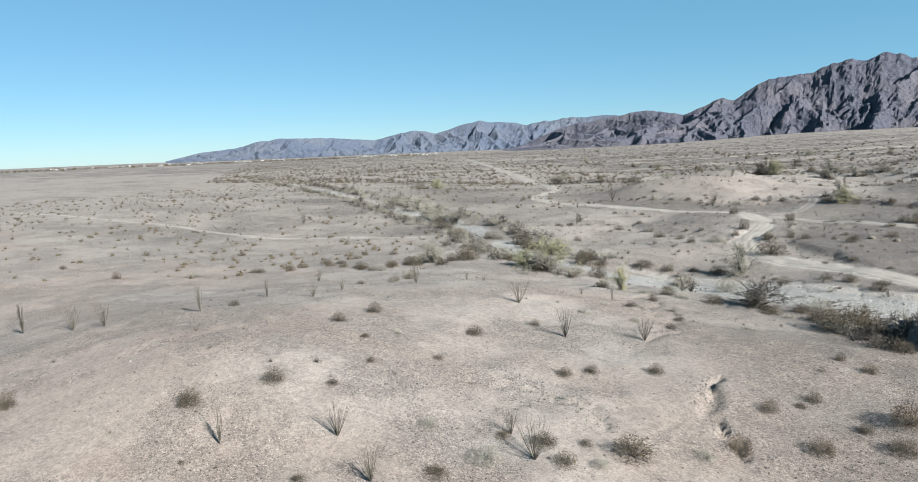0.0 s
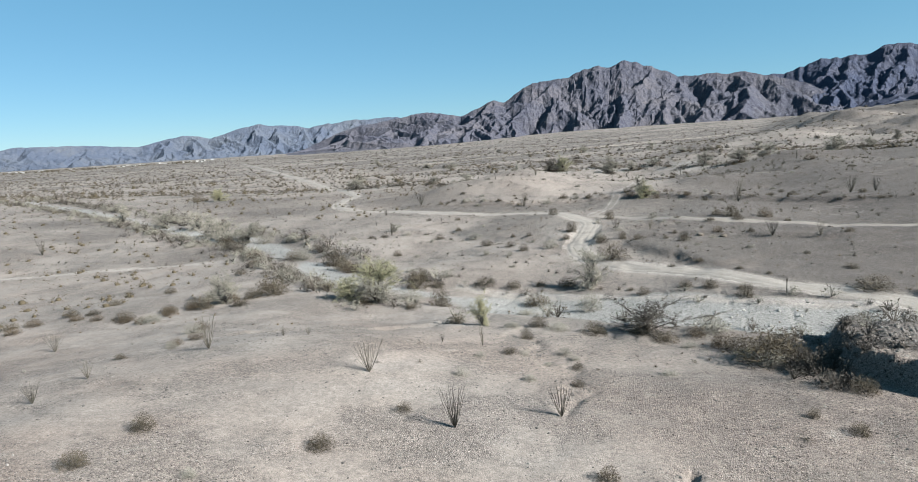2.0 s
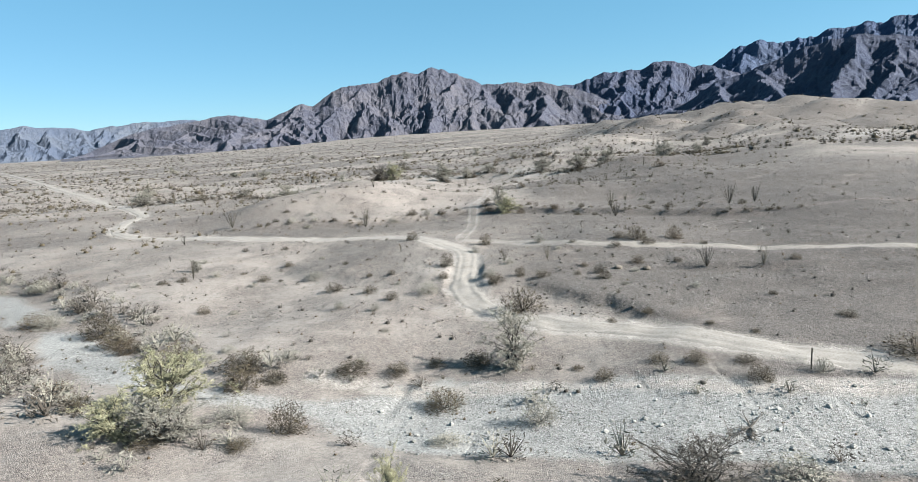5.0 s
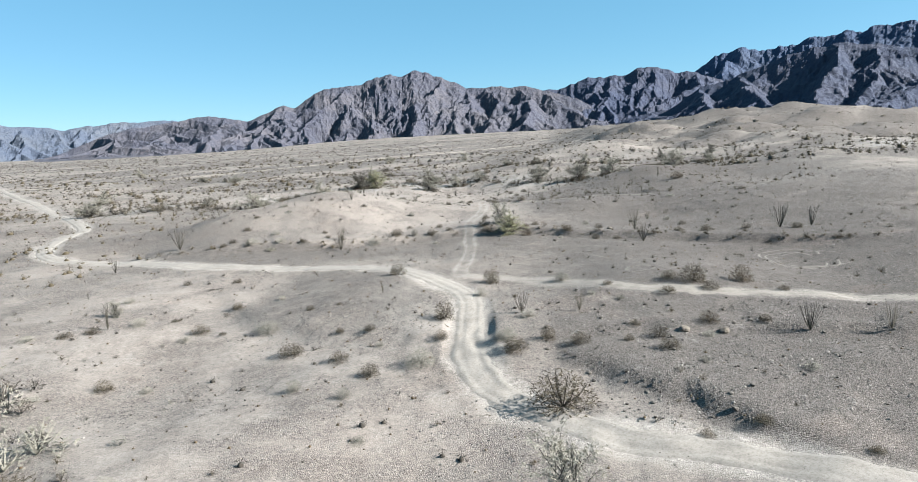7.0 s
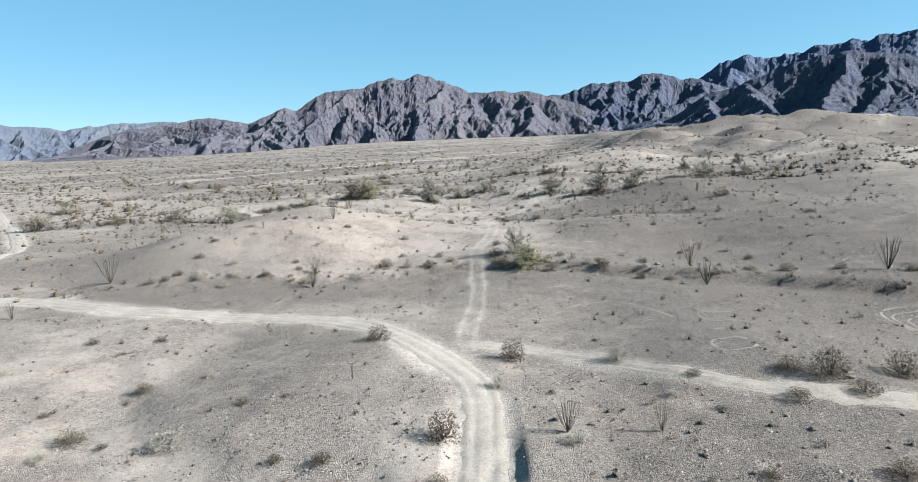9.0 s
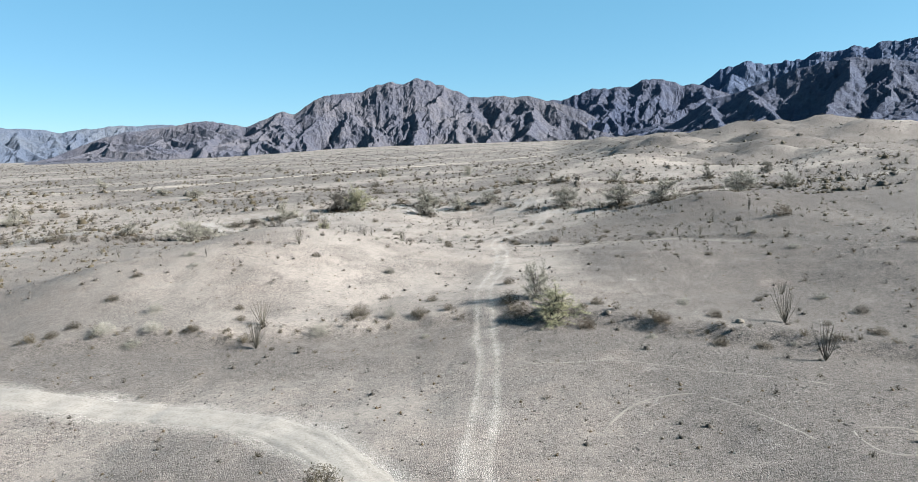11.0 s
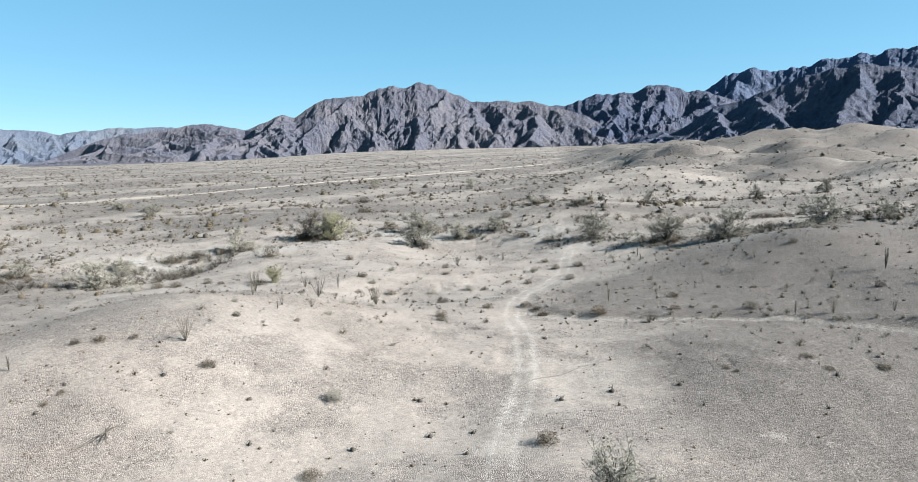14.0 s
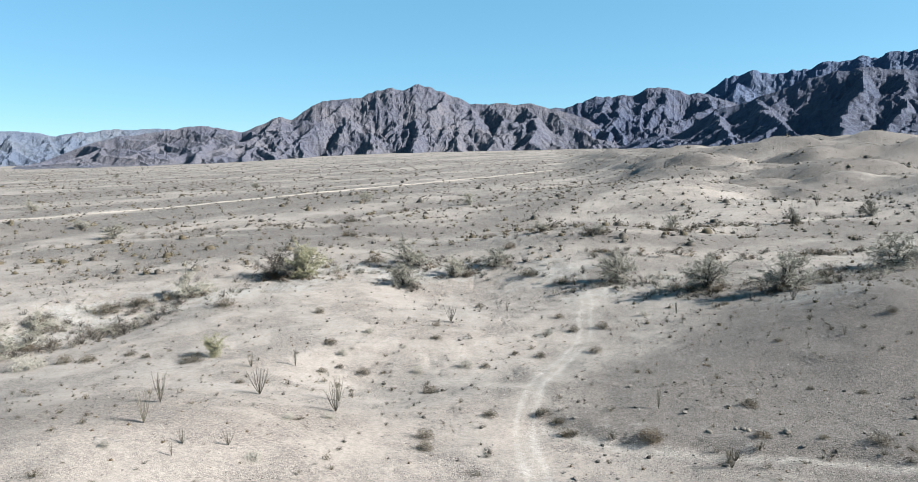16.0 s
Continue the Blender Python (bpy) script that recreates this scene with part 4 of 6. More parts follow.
CREOSOTE_MESA_A = [(4.0, 49.8, 1.0, 0.5), (9.1, 54.9, 1.8, 0.7), (0.4, 80.5, 1.4, 0.8), (-2.1, 46.9, 0.5, 0.3), (9.6, 93.3, 1.3, 0.8), (26.6, 84.0, 1.6, 0.9), (24.5, 85.5, 1.1, 0.8), (14.1, 60.2, 1.7, 0.9), (23.3, 97.5, 5.2, 3.5), (12.1, 61.3, 2.0, 1.0), (26.0, 98.0, 2.4, 1.7), (16.6, 63.6, 3.1, 1.8), (14.0, 63.0, 1.0, 0.5), (-6.7, 50.2, 2.0, 1.5), (-1.9, 57.7, 1.2, 0.5), (28.4, 90.2, 2.5, 1.4), (3.7, 95.2, 1.7, 0.7), (-4.8, 55.2, 1.9, 1.2), (10.2, 88.9, 1.3, 0.8), (26.1, 95.6, 2.3, 1.5), (-2.6, 62.1, 1.0, 0.6), (25.3, 71.8, 2.0, 1.3), (-0.1, 66.8, 1.1, 0.5), (8.2, 71.4, 1.6, 1.0)]
for x, y, w, h in CREOSOTE_MESA_A:
    CREOSOTE.plant(x, y, w, h, planting)
CREOSOTE_MESA_B = [(29.2, 74.0, 2.3, 1.1), (9.5, 73.3, 1.5, 0.9), (27.1, 75.5, 1.4, 0.7), (21.6, 75.1, 1.5, 1.1), (23.2, 76.8, 1.1, 0.6), (-1.8, 74.0, 2.0, 1.1), (-6.7, 65.6, 1.1, 0.6), (-18.8, 44.3, 1.7, 1.5), (23.8, 78.1, 1.3, 0.9), (13.4, 76.2, 1.6, 1.2), (-11.1, 66.9, 1.9, 1.1), (-11.5, 71.6, 1.9, 1.3), (-27.5, 85.6, 1.4, 0.7), (-25.7, 66.4, 1.4, 0.8), (-63.8, 96.5, 4.0, 1.0), (-79.7, 80.2, 2.0, 1.5), (-103.4, 81.4, 1.8, 1.2)]
for x, y, w, h in CREOSOTE_MESA_B:
    CREOSOTE.plant(x, y, w, h, planting)
RUSTY_GULLY = [(-59, 99.6, 2.6, 1.2), (-61, 104, 3.0, 1.3), (-55.5, 105.5, 2.4, 1.1), (-52, 105.5, 2.2, 1.0), (-47.3, 105.3, 2.8, 1.2), (-44, 104.3, 2.0, 1.0), (-43.1, 108.1, 2.6, 1.3), (-42.2, 111.3, 2.4, 1.2), (-31.4, 100, 2.2, 1.1), (-26.8, 91.1, 1.8, 0.9), (-26.3, 93.2, 2.0, 1.0), (-38.9, 115.2, 2.8, 1.4), (-44.7, 119, 3.0, 1.5), (-38, 122, 2.6, 1.4)]
for x, y, w, h in RUSTY_GULLY:
    RUSTY.plant(x, y, w, h, planting)

RUSTY_MESA = [(9.7, 60.6, 1.2, 0.6), (21.0, 69.5, 2.2, 1.6), (29.2, 77.0, 2.8, 2.0)]
for x, y, w, h in RUSTY_MESA:
    RUSTY.plant(x, y, w, h, planting)
BURSAGE_MESA = [(16.4, 92.7, 1.7, 0.7), (23.7, 96.7, 2.6, 1.7), (7.2, 93.7, 1.2, 0.4), (10.4, 57.8, 2.4, 1.1), (15.7, 61.4, 1.3, 0.7), (5.8, 58.5, 1.4, 1.0), (9.1, 95.0, 1.4, 0.6), (8.1, 96.2, 1.7, 0.9), (4.9, 95.5, 1.3, 0.7), (19.8, 66.7, 1.6, 0.8), (6.7, 89.1, 1.5, 0.8), (1.8, 88.1, 1.4, 0.8), (22.0, 98.3, 2.3, 1.1), (1.8, 93.1, 1.1, 0.6), (-5.5, 68.3, 1.1, 0.8), (-26.2, 89.9, 1.6, 0.9), (-30.2, 97.3, 2.9, 1.5), (-28.7, 58.2, 2.1, 0.7), (-62.6, 68.3, 2.1, 0.7), (-68.7, 87.4, 3.7, 0.9)]
for x, y, w, h in BURSAGE_MESA:
    BURSAGE.plant(x, y, w, h, planting)
BARE_WASH = [(14.1, 106.2, 7.6, 3.0)]
for x, y, w, h in BARE_WASH:
    BARE.plant(x, y, w, h, planting)
IRONWOOD_WASH = [(6.2, 131.1, 5.3, 4.5), (-18.6, 116.8, 5.7, 3.3), (-39.3, 114.2, 5.0, 3.2), (-41.7, 116.5, 4.1, 3.5)]
for x, y, w, h in IRONWOOD_WASH:
    IRONWOOD.plant(x, y, w, h, planting)
PALO_VERDE_WASH = [(-1.5, 105.2, 1.9, 3.1), (-22.5, 116.9, 5.3, 2.7), (-22.2, 123.6, 7.0, 4.5)]
for x, y, w, h in PALO_VERDE_WASH:
    PALO_VERDE.plant(x, y, w, h, planting)
OCOTILLO_WASH = [(-2.5, 96.1, 0.8, 0.9), (-119.4, 127.6, 1.9, 1.9), (-131.9, 121.0, 1.9, 3.0)]
for x, y, w, h in OCOTILLO_WASH:
    OCOTILLO.plant(x, y, h, h, planting)
CREOSOTE_WASH_A = [(11.6, 129.0, 1.6, 0.6), (18.2, 127.5, 2.3, 1.1), (3.0, 132.4, 3.8, 2.0), (21.1, 126.7, 2.6, 1.4), (-4.3, 130.7, 3.0, 1.5), (-8.6, 130.6, 4.3, 1.6), (24.9, 125.9, 2.6, 0.9), (-1.0, 132.8, 2.2, 1.1), (3.8, 101.6, 1.7, 1.5), (24.8, 99.4, 4.7, 3.1), (-18.3, 130.9, 5.2, 2.3), (21.8, 100.7, 3.1, 1.8), (16.0, 104.0, 2.8, 1.4), (28.2, 132.1, 1.1, 0.5), (25.0, 134.5, 1.3, 0.5), (9.7, 105.2, 3.3, 1.5), (16.6, 138.7, 1.3, 0.6), (20.3, 138.7, 1.7, 0.8), (4.0, 106.3, 2.6, 1.5), (13.8, 106.1, 3.6, 2.0), (-4.7, 106.7, 2.7, 1.4), (8.0, 144.5, 6.1, 3.2), (-26.6, 134.6, 4.4, 3.3), (36.0, 108.0, 2.5, 2.4)]
for x, y, w, h in CREOSOTE_WASH_A:
    CREOSOTE.plant(x, y, w, h, planting)
CREOSOTE_WASH_B = [(34.2, 141.9, 1.5, 0.6), (-13.3, 115.3, 2.5, 1.0), (34.0, 111.8, 4.5, 2.2), (-20.0, 115.8, 3.7, 1.2), (-10.9, 118.8, 3.9, 3.2), (0.0, 124.5, 4.8, 2.2), (-35.9, 112.6, 3.0, 1.3), (-40.2, 111.3, 2.9, 2.2), (-37.1, 143.0, 4.7, 3.4), (-28.4, 122.0, 3.5, 1.7), (-37.2, 116.9, 3.3, 1.9), (-17.4, 127.0, 4.4, 2.9), (38.0, 125.5, 5.3, 2.0), (-35.4, 119.3, 6.1, 3.6), (-15.0, 128.9, 3.0, 1.5), (24.6, 122.4, 2.9, 1.5), (43.4, 123.5, 4.3, 1.6), (13.3, 125.7, 2.3, 1.2), (-44.7, 109.9, 3.2, 1.4), (-48.6, 106.4, 3.5, 1.4), (-42.6, 112.5, 3.8, 1.8), (37.9, 134.7, 2.4, 0.8), (-55.9, 122.5, 2.3, 1.0), (-56.1, 108.6, 2.6, 1.0)]
for x, y, w, h in CREOSOTE_WASH_B:
    CREOSOTE.plant(x, y, w, h, planting)
CREOSOTE_WASH_C = [(-58.4, 114.4, 2.9, 1.2), (-41.6, 147.5, 6.5, 3.6), (-54.7, 137.9, 3.0, 1.3), (-63.3, 102.5, 3.1, 1.1), (-59.7, 108.4, 2.6, 1.5), (-91.4, 112.5, 2.2, 1.3), (-110.9, 101.4, 2.1, 1.4)]
for x, y, w, h in CREOSOTE_WASH_C:
    CREOSOTE.plant(x, y, w, h, planting)
RUSTY_WASH = [(20.6, 102.2, 2.8, 1.6), (18.7, 105.4, 2.1, 1.3), (-34.4, 140.5, 4.0, 2.5), (-32.3, 124.6, 4.5, 2.6)]
for x, y, w, h in RUSTY_WASH:
    RUSTY.plant(x, y, w, h, planting)
BURSAGE_WASH = [(18.0, 101.8, 1.8, 0.8), (-14.9, 132.9, 2.9, 1.4), (6.1, 105.4, 3.2, 1.2), (-6.9, 141.4, 1.4, 0.6), (-23.2, 133.8, 2.8, 1.8), (-21.8, 135.9, 2.1, 1.0), (20.2, 107.3, 5.0, 2.1), (-9.1, 148.4, 1.5, 1.1), (20.3, 148.8, 1.3, 0.7), (27.5, 146.2, 1.7, 0.7), (1.6, 105.0, 2.5, 0.9), (7.3, 119.5, 3.8, 2.5), (-28.5, 155.2, 1.6, 0.8), (-15.8, 121.2, 4.0, 2.0), (0.6, 116.3, 3.6, 1.1), (29.5, 123.1, 1.9, 1.4), (-42.7, 104.5, 4.0, 1.3)]
for x, y, w, h in BURSAGE_WASH:
    BURSAGE.plant(x, y, w, h, planting)
DEAD_WASH = [(20.8, 115.5, 4.0, 1.5)]
for x, y, w, h in DEAD_WASH:
    DEAD.plant(x, y, w, h, planting)
IRONWOOD_TERRACE = [(-42.7, 177.4, 2.1, 1.8), (-80.9, 175.9, 8.0, 4.5), (-88.8, 178.7, 8.0, 4.5), (-97.3, 184.0, 8.0, 4.5), (-110.1, 193.5, 8.0, 4.5), (-126.5, 198.9, 8.0, 4.5), (-148.4, 204.9, 8.0, 4.5)]
for x, y, w, h in IRONWOOD_TERRACE:
    IRONWOOD.plant(x, y, w, h, planting)
OCOTILLO_TERRACE = [(7.0, 165.3, 1.9, 2.4), (13.0, 164.5, 1.8, 2.3), (32.4, 214.7, 1.9, 3.9), (-8.9, 175.8, 1.0, 1.4), (31.5, 154.1, 1.7, 2.7), (37.9, 152.8, 1.6, 2.6), (31.3, 205.4, 1.9, 3.4), (-41.1, 172.4, 1.9, 3.3), (53.8, 204.8, 1.8, 4.2), (58.0, 203.0, 1.9, 3.5), (-56.7, 204.2, 1.6, 2.4), (-51.5, 186.8, 1.2, 1.3), (-21.5, 216.9, 1.9, 3.3), (-128.0, 160.2, 1.9, 4.2)]
for x, y, w, h in OCOTILLO_TERRACE:
    OCOTILLO.plant(x, y, h, h, planting)
CREOSOTE_TERRACE_A = [(5.3, 155.1, 3.0, 1.7), (18.5, 152.2, 2.3, 1.2), (11.3, 155.3, 2.5, 1.3), (15.7, 154.8, 1.3, 0.8), (8.7, 157.1, 2.0, 1.8), (-11.1, 157.4, 2.7, 1.4), (18.6, 155.5, 2.0, 1.3), (-1.4, 160.3, 1.9, 1.4), (17.1, 158.3, 1.4, 0.8), (-1.3, 165.7, 3.1, 2.6), (-16.4, 160.8, 3.4, 1.6), (-8.9, 163.7, 1.8, 0.8), (-12.2, 164.6, 1.3, 0.8), (28.8, 156.6, 1.5, 0.9), (28.0, 209.7, 2.0, 0.8), (24.5, 210.7, 2.0, 1.3), (-19.7, 216.4, 0.8, 0.5), (-14.0, 174.2, 1.0, 0.4), (-26.7, 169.9, 1.2, 0.5), (-17.6, 174.2, 1.5, 0.8), (23.2, 167.1, 2.5, 1.0), (36.2, 213.9, 1.1, 0.6), (17.7, 171.9, 1.7, 0.7), (27.8, 167.4, 2.8, 1.2)]
for x, y, w, h in CREOSOTE_TERRACE_A:
    CREOSOTE.plant(x, y, w, h, planting)
CREOSOTE_TERRACE_B = [(4.6, 179.9, 2.9, 2.5), (-7.6, 152.8, 2.4, 1.4), (-29.6, 170.9, 2.7, 1.4), (35.6, 166.9, 1.6, 0.8), (26.9, 170.1, 3.9, 2.6), (24.6, 171.5, 2.7, 1.3), (-8.1, 185.4, 3.1, 2.1), (-32.7, 155.7, 2.2, 1.4), (-28.3, 179.9, 2.1, 1.2), (-34.4, 175.3, 1.3, 0.6), (41.7, 152.9, 2.0, 0.9), (-32.7, 193.2, 2.0, 1.0), (-40.0, 192.7, 1.7, 0.9), (-42.3, 171.4, 2.4, 0.9), (-44.9, 170.2, 2.4, 0.8), (42.8, 208.3, 2.9, 1.4), (55.6, 202.5, 2.4, 1.2), (49.2, 207.1, 2.0, 1.0), (38.7, 209.8, 2.2, 1.0), (-59.2, 147.6, 3.1, 1.4), (-79.4, 167.3, 6.5, 2.2), (-85.8, 173.9, 6.5, 2.5)]
for x, y, w, h in CREOSOTE_TERRACE_B:
    CREOSOTE.plant(x, y, w, h, planting)
RUSTY_TERRACE = [(23.9, 157.5, 2.3, 1.4), (20.5, 216.0, 2.7, 1.5), (32.5, 170.5, 3.3, 2.5), (-54.2, 154.3, 4.5, 2.6), (-64.8, 156.0, 4.5, 2.6)]
for x, y, w, h in RUSTY_TERRACE:
    RUSTY.plant(x, y, w, h, planting)
BURSAGE_TERRACE = [(-3.2, 154.6, 3.7, 2.0), (4.7, 158.1, 3.4, 1.6), (-7.6, 160.6, 1.1, 0.6), (22.9, 154.9, 1.6, 0.9), (2.9, 173.3, 1.9, 1.5), (17.8, 166.4, 1.4, 0.7), (30.7, 209.4, 1.0, 0.6), (15.2, 169.1, 1.4, 0.7), (-21.4, 169.4, 3.8, 1.6), (18.8, 213.8, 1.8, 0.7), (-30.5, 168.7, 1.7, 0.8), (-13.8, 150.9, 1.7, 1.5), (13.2, 177.8, 2.5, 1.7), (-23.1, 181.9, 1.5, 0.9), (-38.2, 173.9, 2.4, 1.3), (-37.6, 153.0, 1.9, 0.7), (-44.3, 184.1, 2.2, 1.1), (-48.8, 169.5, 2.5, 0.9), (7.5, 163.8, 2.1, 1.1), (-51.9, 153.7, 5.0, 2.8), (-65.9, 157.6, 5.0, 2.8), (-67.2, 174.0, 5.0, 2.8), (-75.3, 175.1, 5.0, 2.8), (-92.1, 169.3, 5.0, 2.0)]
for x, y, w, h in BURSAGE_TERRACE:
    BURSAGE.plant(x, y, w, h, planting)
DEAD_TERRACE = [(-14.5, 161.8, 3.8, 1.4), (-34.6, 189.4, 2.6, 1.1)]
for x, y, w, h in DEAD_TERRACE:
    DEAD.plant(x, y, w, h, planting)
GREY_SADDLE = [(8.7, 224.5, 4.2, 4.2)]
for x, y, w, h in GREY_SADDLE:
    IRONWOOD.plant(x, y, w, h, planting)
IRONWOOD_SADDLE = [(-63.1, 301.9, 7.7, 4.5), (-111.1, 293.5, 8.0, 4.5)]
for x, y, w, h in IRONWOOD_SADDLE:
    IRONWOOD.plant(x, y, w, h, planting)
PALO_VERDE_SADDLE = [(10.0, 219.3, 5.8, 3.4), (-30.9, 297.3, 3.1, 2.9), (-154.8, 260.5, 8.0, 4.5)]
for x, y, w, h in PALO_VERDE_SADDLE:
    PALO_VERDE.plant(x, y, w, h, planting)
OCOTILLO_SADDLE_A = [(21.7, 263.1, 0.7, 1.8), (-19.5, 260.0, 0.8, 1.0), (-16.5, 262.9, 1.3, 1.3), (-19.6, 262.1, 1.2, 1.3), (-23.8, 246.6, 1.5, 2.6), (19.8, 275.2, 1.4, 2.1), (-22.0, 221.1, 1.9, 3.0), (-23.6, 264.5, 1.9, 2.8), (-11.9, 282.0, 1.1, 2.8), (-35.4, 240.8, 1.1, 1.3), (-19.7, 280.5, 1.4, 2.8), (45.7, 257.7, 1.1, 1.4), (40.5, 259.7, 1.7, 2.0), (37.0, 260.9, 1.9, 1.5), (38.2, 227.0, 1.1, 1.9), (44.3, 287.3, 1.4, 1.3), (-24.6, 292.8, 1.3, 2.0), (-19.8, 295.1, 0.8, 2.3), (-11.2, 276.8, 1.2, 2.6), (-25.5, 271.3, 1.9, 2.9), (47.3, 272.2, 1.2, 1.5), (54.3, 272.6, 1.6, 2.8), (-52.6, 220.0, 1.9, 4.2), (-63.1, 269.6, 1.4, 2.2)]
for x, y, w, h in OCOTILLO_SADDLE_A:
    OCOTILLO.plant(x, y, h, h, planting)
OCOTILLO_SADDLE_B = [(-70.8, 277.7, 1.5, 2.4)]
for x, y, w, h in OCOTILLO_SADDLE_B:
    OCOTILLO.plant(x, y, h, h, planting)
CREOSOTE_SADDLE_A = [(-9.6, 231.6, 1.9, 0.7), (6.2, 233.9, 2.1, 1.2), (-16.6, 256.7, 1.0, 0.5), (-22.0, 254.3, 1.2, 0.6), (-16.2, 239.8, 0.7, 0.3), (-2.2, 271.1, 2.0, 1.1), (10.7, 271.4, 1.5, 0.8), (-20.7, 243.5, 1.8, 0.8), (-30.3, 236.9, 0.9, 0.4), (23.6, 244.2, 0.8, 0.4), (23.0, 245.0, 1.0, 0.4), (10.4, 274.0, 1.2, 0.5), (-29.8, 238.3, 1.1, 0.4), (3.9, 276.4, 2.0, 0.9), (8.8, 275.9, 2.2, 0.9), (33.7, 264.3, 2.2, 1.0), (31.0, 243.5, 1.3, 0.4), (30.2, 265.8, 1.1, 0.5), (35.9, 244.0, 1.7, 0.5), (26.5, 217.3, 2.1, 1.1), (30.4, 245.9, 1.7, 0.4), (6.5, 221.6, 4.1, 1.4), (-11.7, 224.6, 3.2, 1.9), (-4.8, 223.7, 2.5, 1.4)]
for x, y, w, h in CREOSOTE_SADDLE_A:
    CREOSOTE.plant(x, y, w, h, planting)
CREOSOTE_SADDLE_B = [(-28.8, 219.2, 2.0, 1.0), (-28.3, 246.6, 1.1, 0.5), (27.9, 273.9, 2.0, 1.1), (15.3, 222.6, 1.8, 1.1), (-24.8, 222.5, 1.5, 0.8), (-1.5, 224.2, 1.7, 1.0), (5.5, 223.6, 3.0, 1.8), (38.3, 274.0, 1.3, 0.5), (-30.8, 245.7, 1.5, 0.7), (20.8, 286.2, 1.1, 0.5), (34.7, 276.2, 0.9, 0.5), (-32.5, 245.0, 1.2, 0.6), (-26.0, 225.9, 1.5, 0.8), (-3.5, 228.9, 1.7, 1.0), (-2.5, 287.6, 2.7, 1.1), (34.2, 224.3, 1.6, 0.8), (42.0, 217.8, 2.0, 1.0), (-43.9, 218.8, 1.9, 1.1), (-2.0, 268.5, 1.9, 1.0), (-23.5, 285.4, 1.5, 0.7), (-42.7, 221.1, 2.1, 1.0), (-11.3, 295.0, 2.4, 1.1), (38.0, 289.3, 1.2, 0.7), (-16.3, 294.4, 1.8, 0.7)]
for x, y, w, h in CREOSOTE_SADDLE_B:
    CREOSOTE.plant(x, y, w, h, planting)
CREOSOTE_SADDLE_C = [(-8.8, 295.8, 1.1, 0.5), (18.5, 297.5, 2.3, 1.1), (4.2, 295.9, 1.6, 0.7), (-14.5, 296.3, 1.6, 0.7), (-42.3, 228.6, 2.2, 1.0), (11.6, 298.6, 1.7, 1.1), (8.3, 300.3, 1.6, 0.7), (-32.6, 295.0, 4.1, 1.2), (-48.6, 233.3, 0.9, 0.6), (51.7, 290.5, 1.8, 1.0), (-40.1, 298.2, 1.7, 0.8), (-42.0, 234.4, 2.0, 0.8), (-42.9, 299.9, 2.2, 1.0), (-47.6, 297.8, 2.8, 1.4), (-50.6, 297.8, 2.8, 1.6), (49.6, 266.2, 1.6, 1.1), (61.9, 238.4, 3.0, 1.0), (-165.1, 260.5, 6.5, 3.6)]
for x, y, w, h in CREOSOTE_SADDLE_C:
    CREOSOTE.plant(x, y, w, h, planting)
RUSTY_SADDLE = [(17.2, 268.6, 2.9, 1.4), (13.1, 217.1, 2.5, 1.6), (25.9, 267.1, 1.9, 0.8), (56.6, 264.3, 4.5, 2.6)]
for x, y, w, h in RUSTY_SADDLE:
    RUSTY.plant(x, y, w, h, planting)
BURSAGE_SADDLE = [(-20.1, 234.8, 0.6, 0.3), (-10.0, 241.4, 2.2, 1.4), (-14.3, 261.7, 1.8, 0.8), (-23.9, 259.5, 1.0, 0.8), (-3.9, 218.7, 1.3, 0.6), (-11.2, 273.8, 1.6, 0.8), (-14.4, 271.6, 1.6, 0.6), (-15.6, 220.7, 3.3, 1.8), (-8.2, 224.0, 2.0, 1.7), (-34.6, 217.4, 3.2, 1.1), (-33.3, 219.3, 2.7, 1.2), (25.1, 223.1, 1.8, 1.2), (-38.4, 219.1, 3.1, 1.6), (41.0, 223.4, 2.3, 1.0), (-35.5, 225.0, 2.3, 1.2), (-4.5, 295.6, 2.0, 1.3), (1.6, 296.5, 2.7, 1.3), (-14.9, 300.5, 2.4, 1.3), (-36.0, 238.0, 1.9, 0.7), (48.3, 244.0, 2.6, 0.8), (-53.8, 295.7, 5.0, 2.7), (-37.9, 241.7, 2.9, 0.9), (47.2, 254.9, 2.1, 0.9)]
for x, y, w, h in BURSAGE_SADDLE:
    BURSAGE.plant(x, y, w, h, planting)
DEAD_SADDLE = [(2.5, 263.4, 3.1, 0.9), (-24.4, 234.3, 4.0, 1.5), (-25.2, 219.1, 3.8, 0.8), (21.5, 263.5, 1.5, 0.9)]
for x, y, w, h in DEAD_SADDLE:
    DEAD.plant(x, y, w, h, planting)
BARE_NORTH = [(-38.0, 350.6, 10.5, 6.6)]
for x, y, w, h in BARE_NORTH:
    BARE.plant(x, y, w, h, planting)
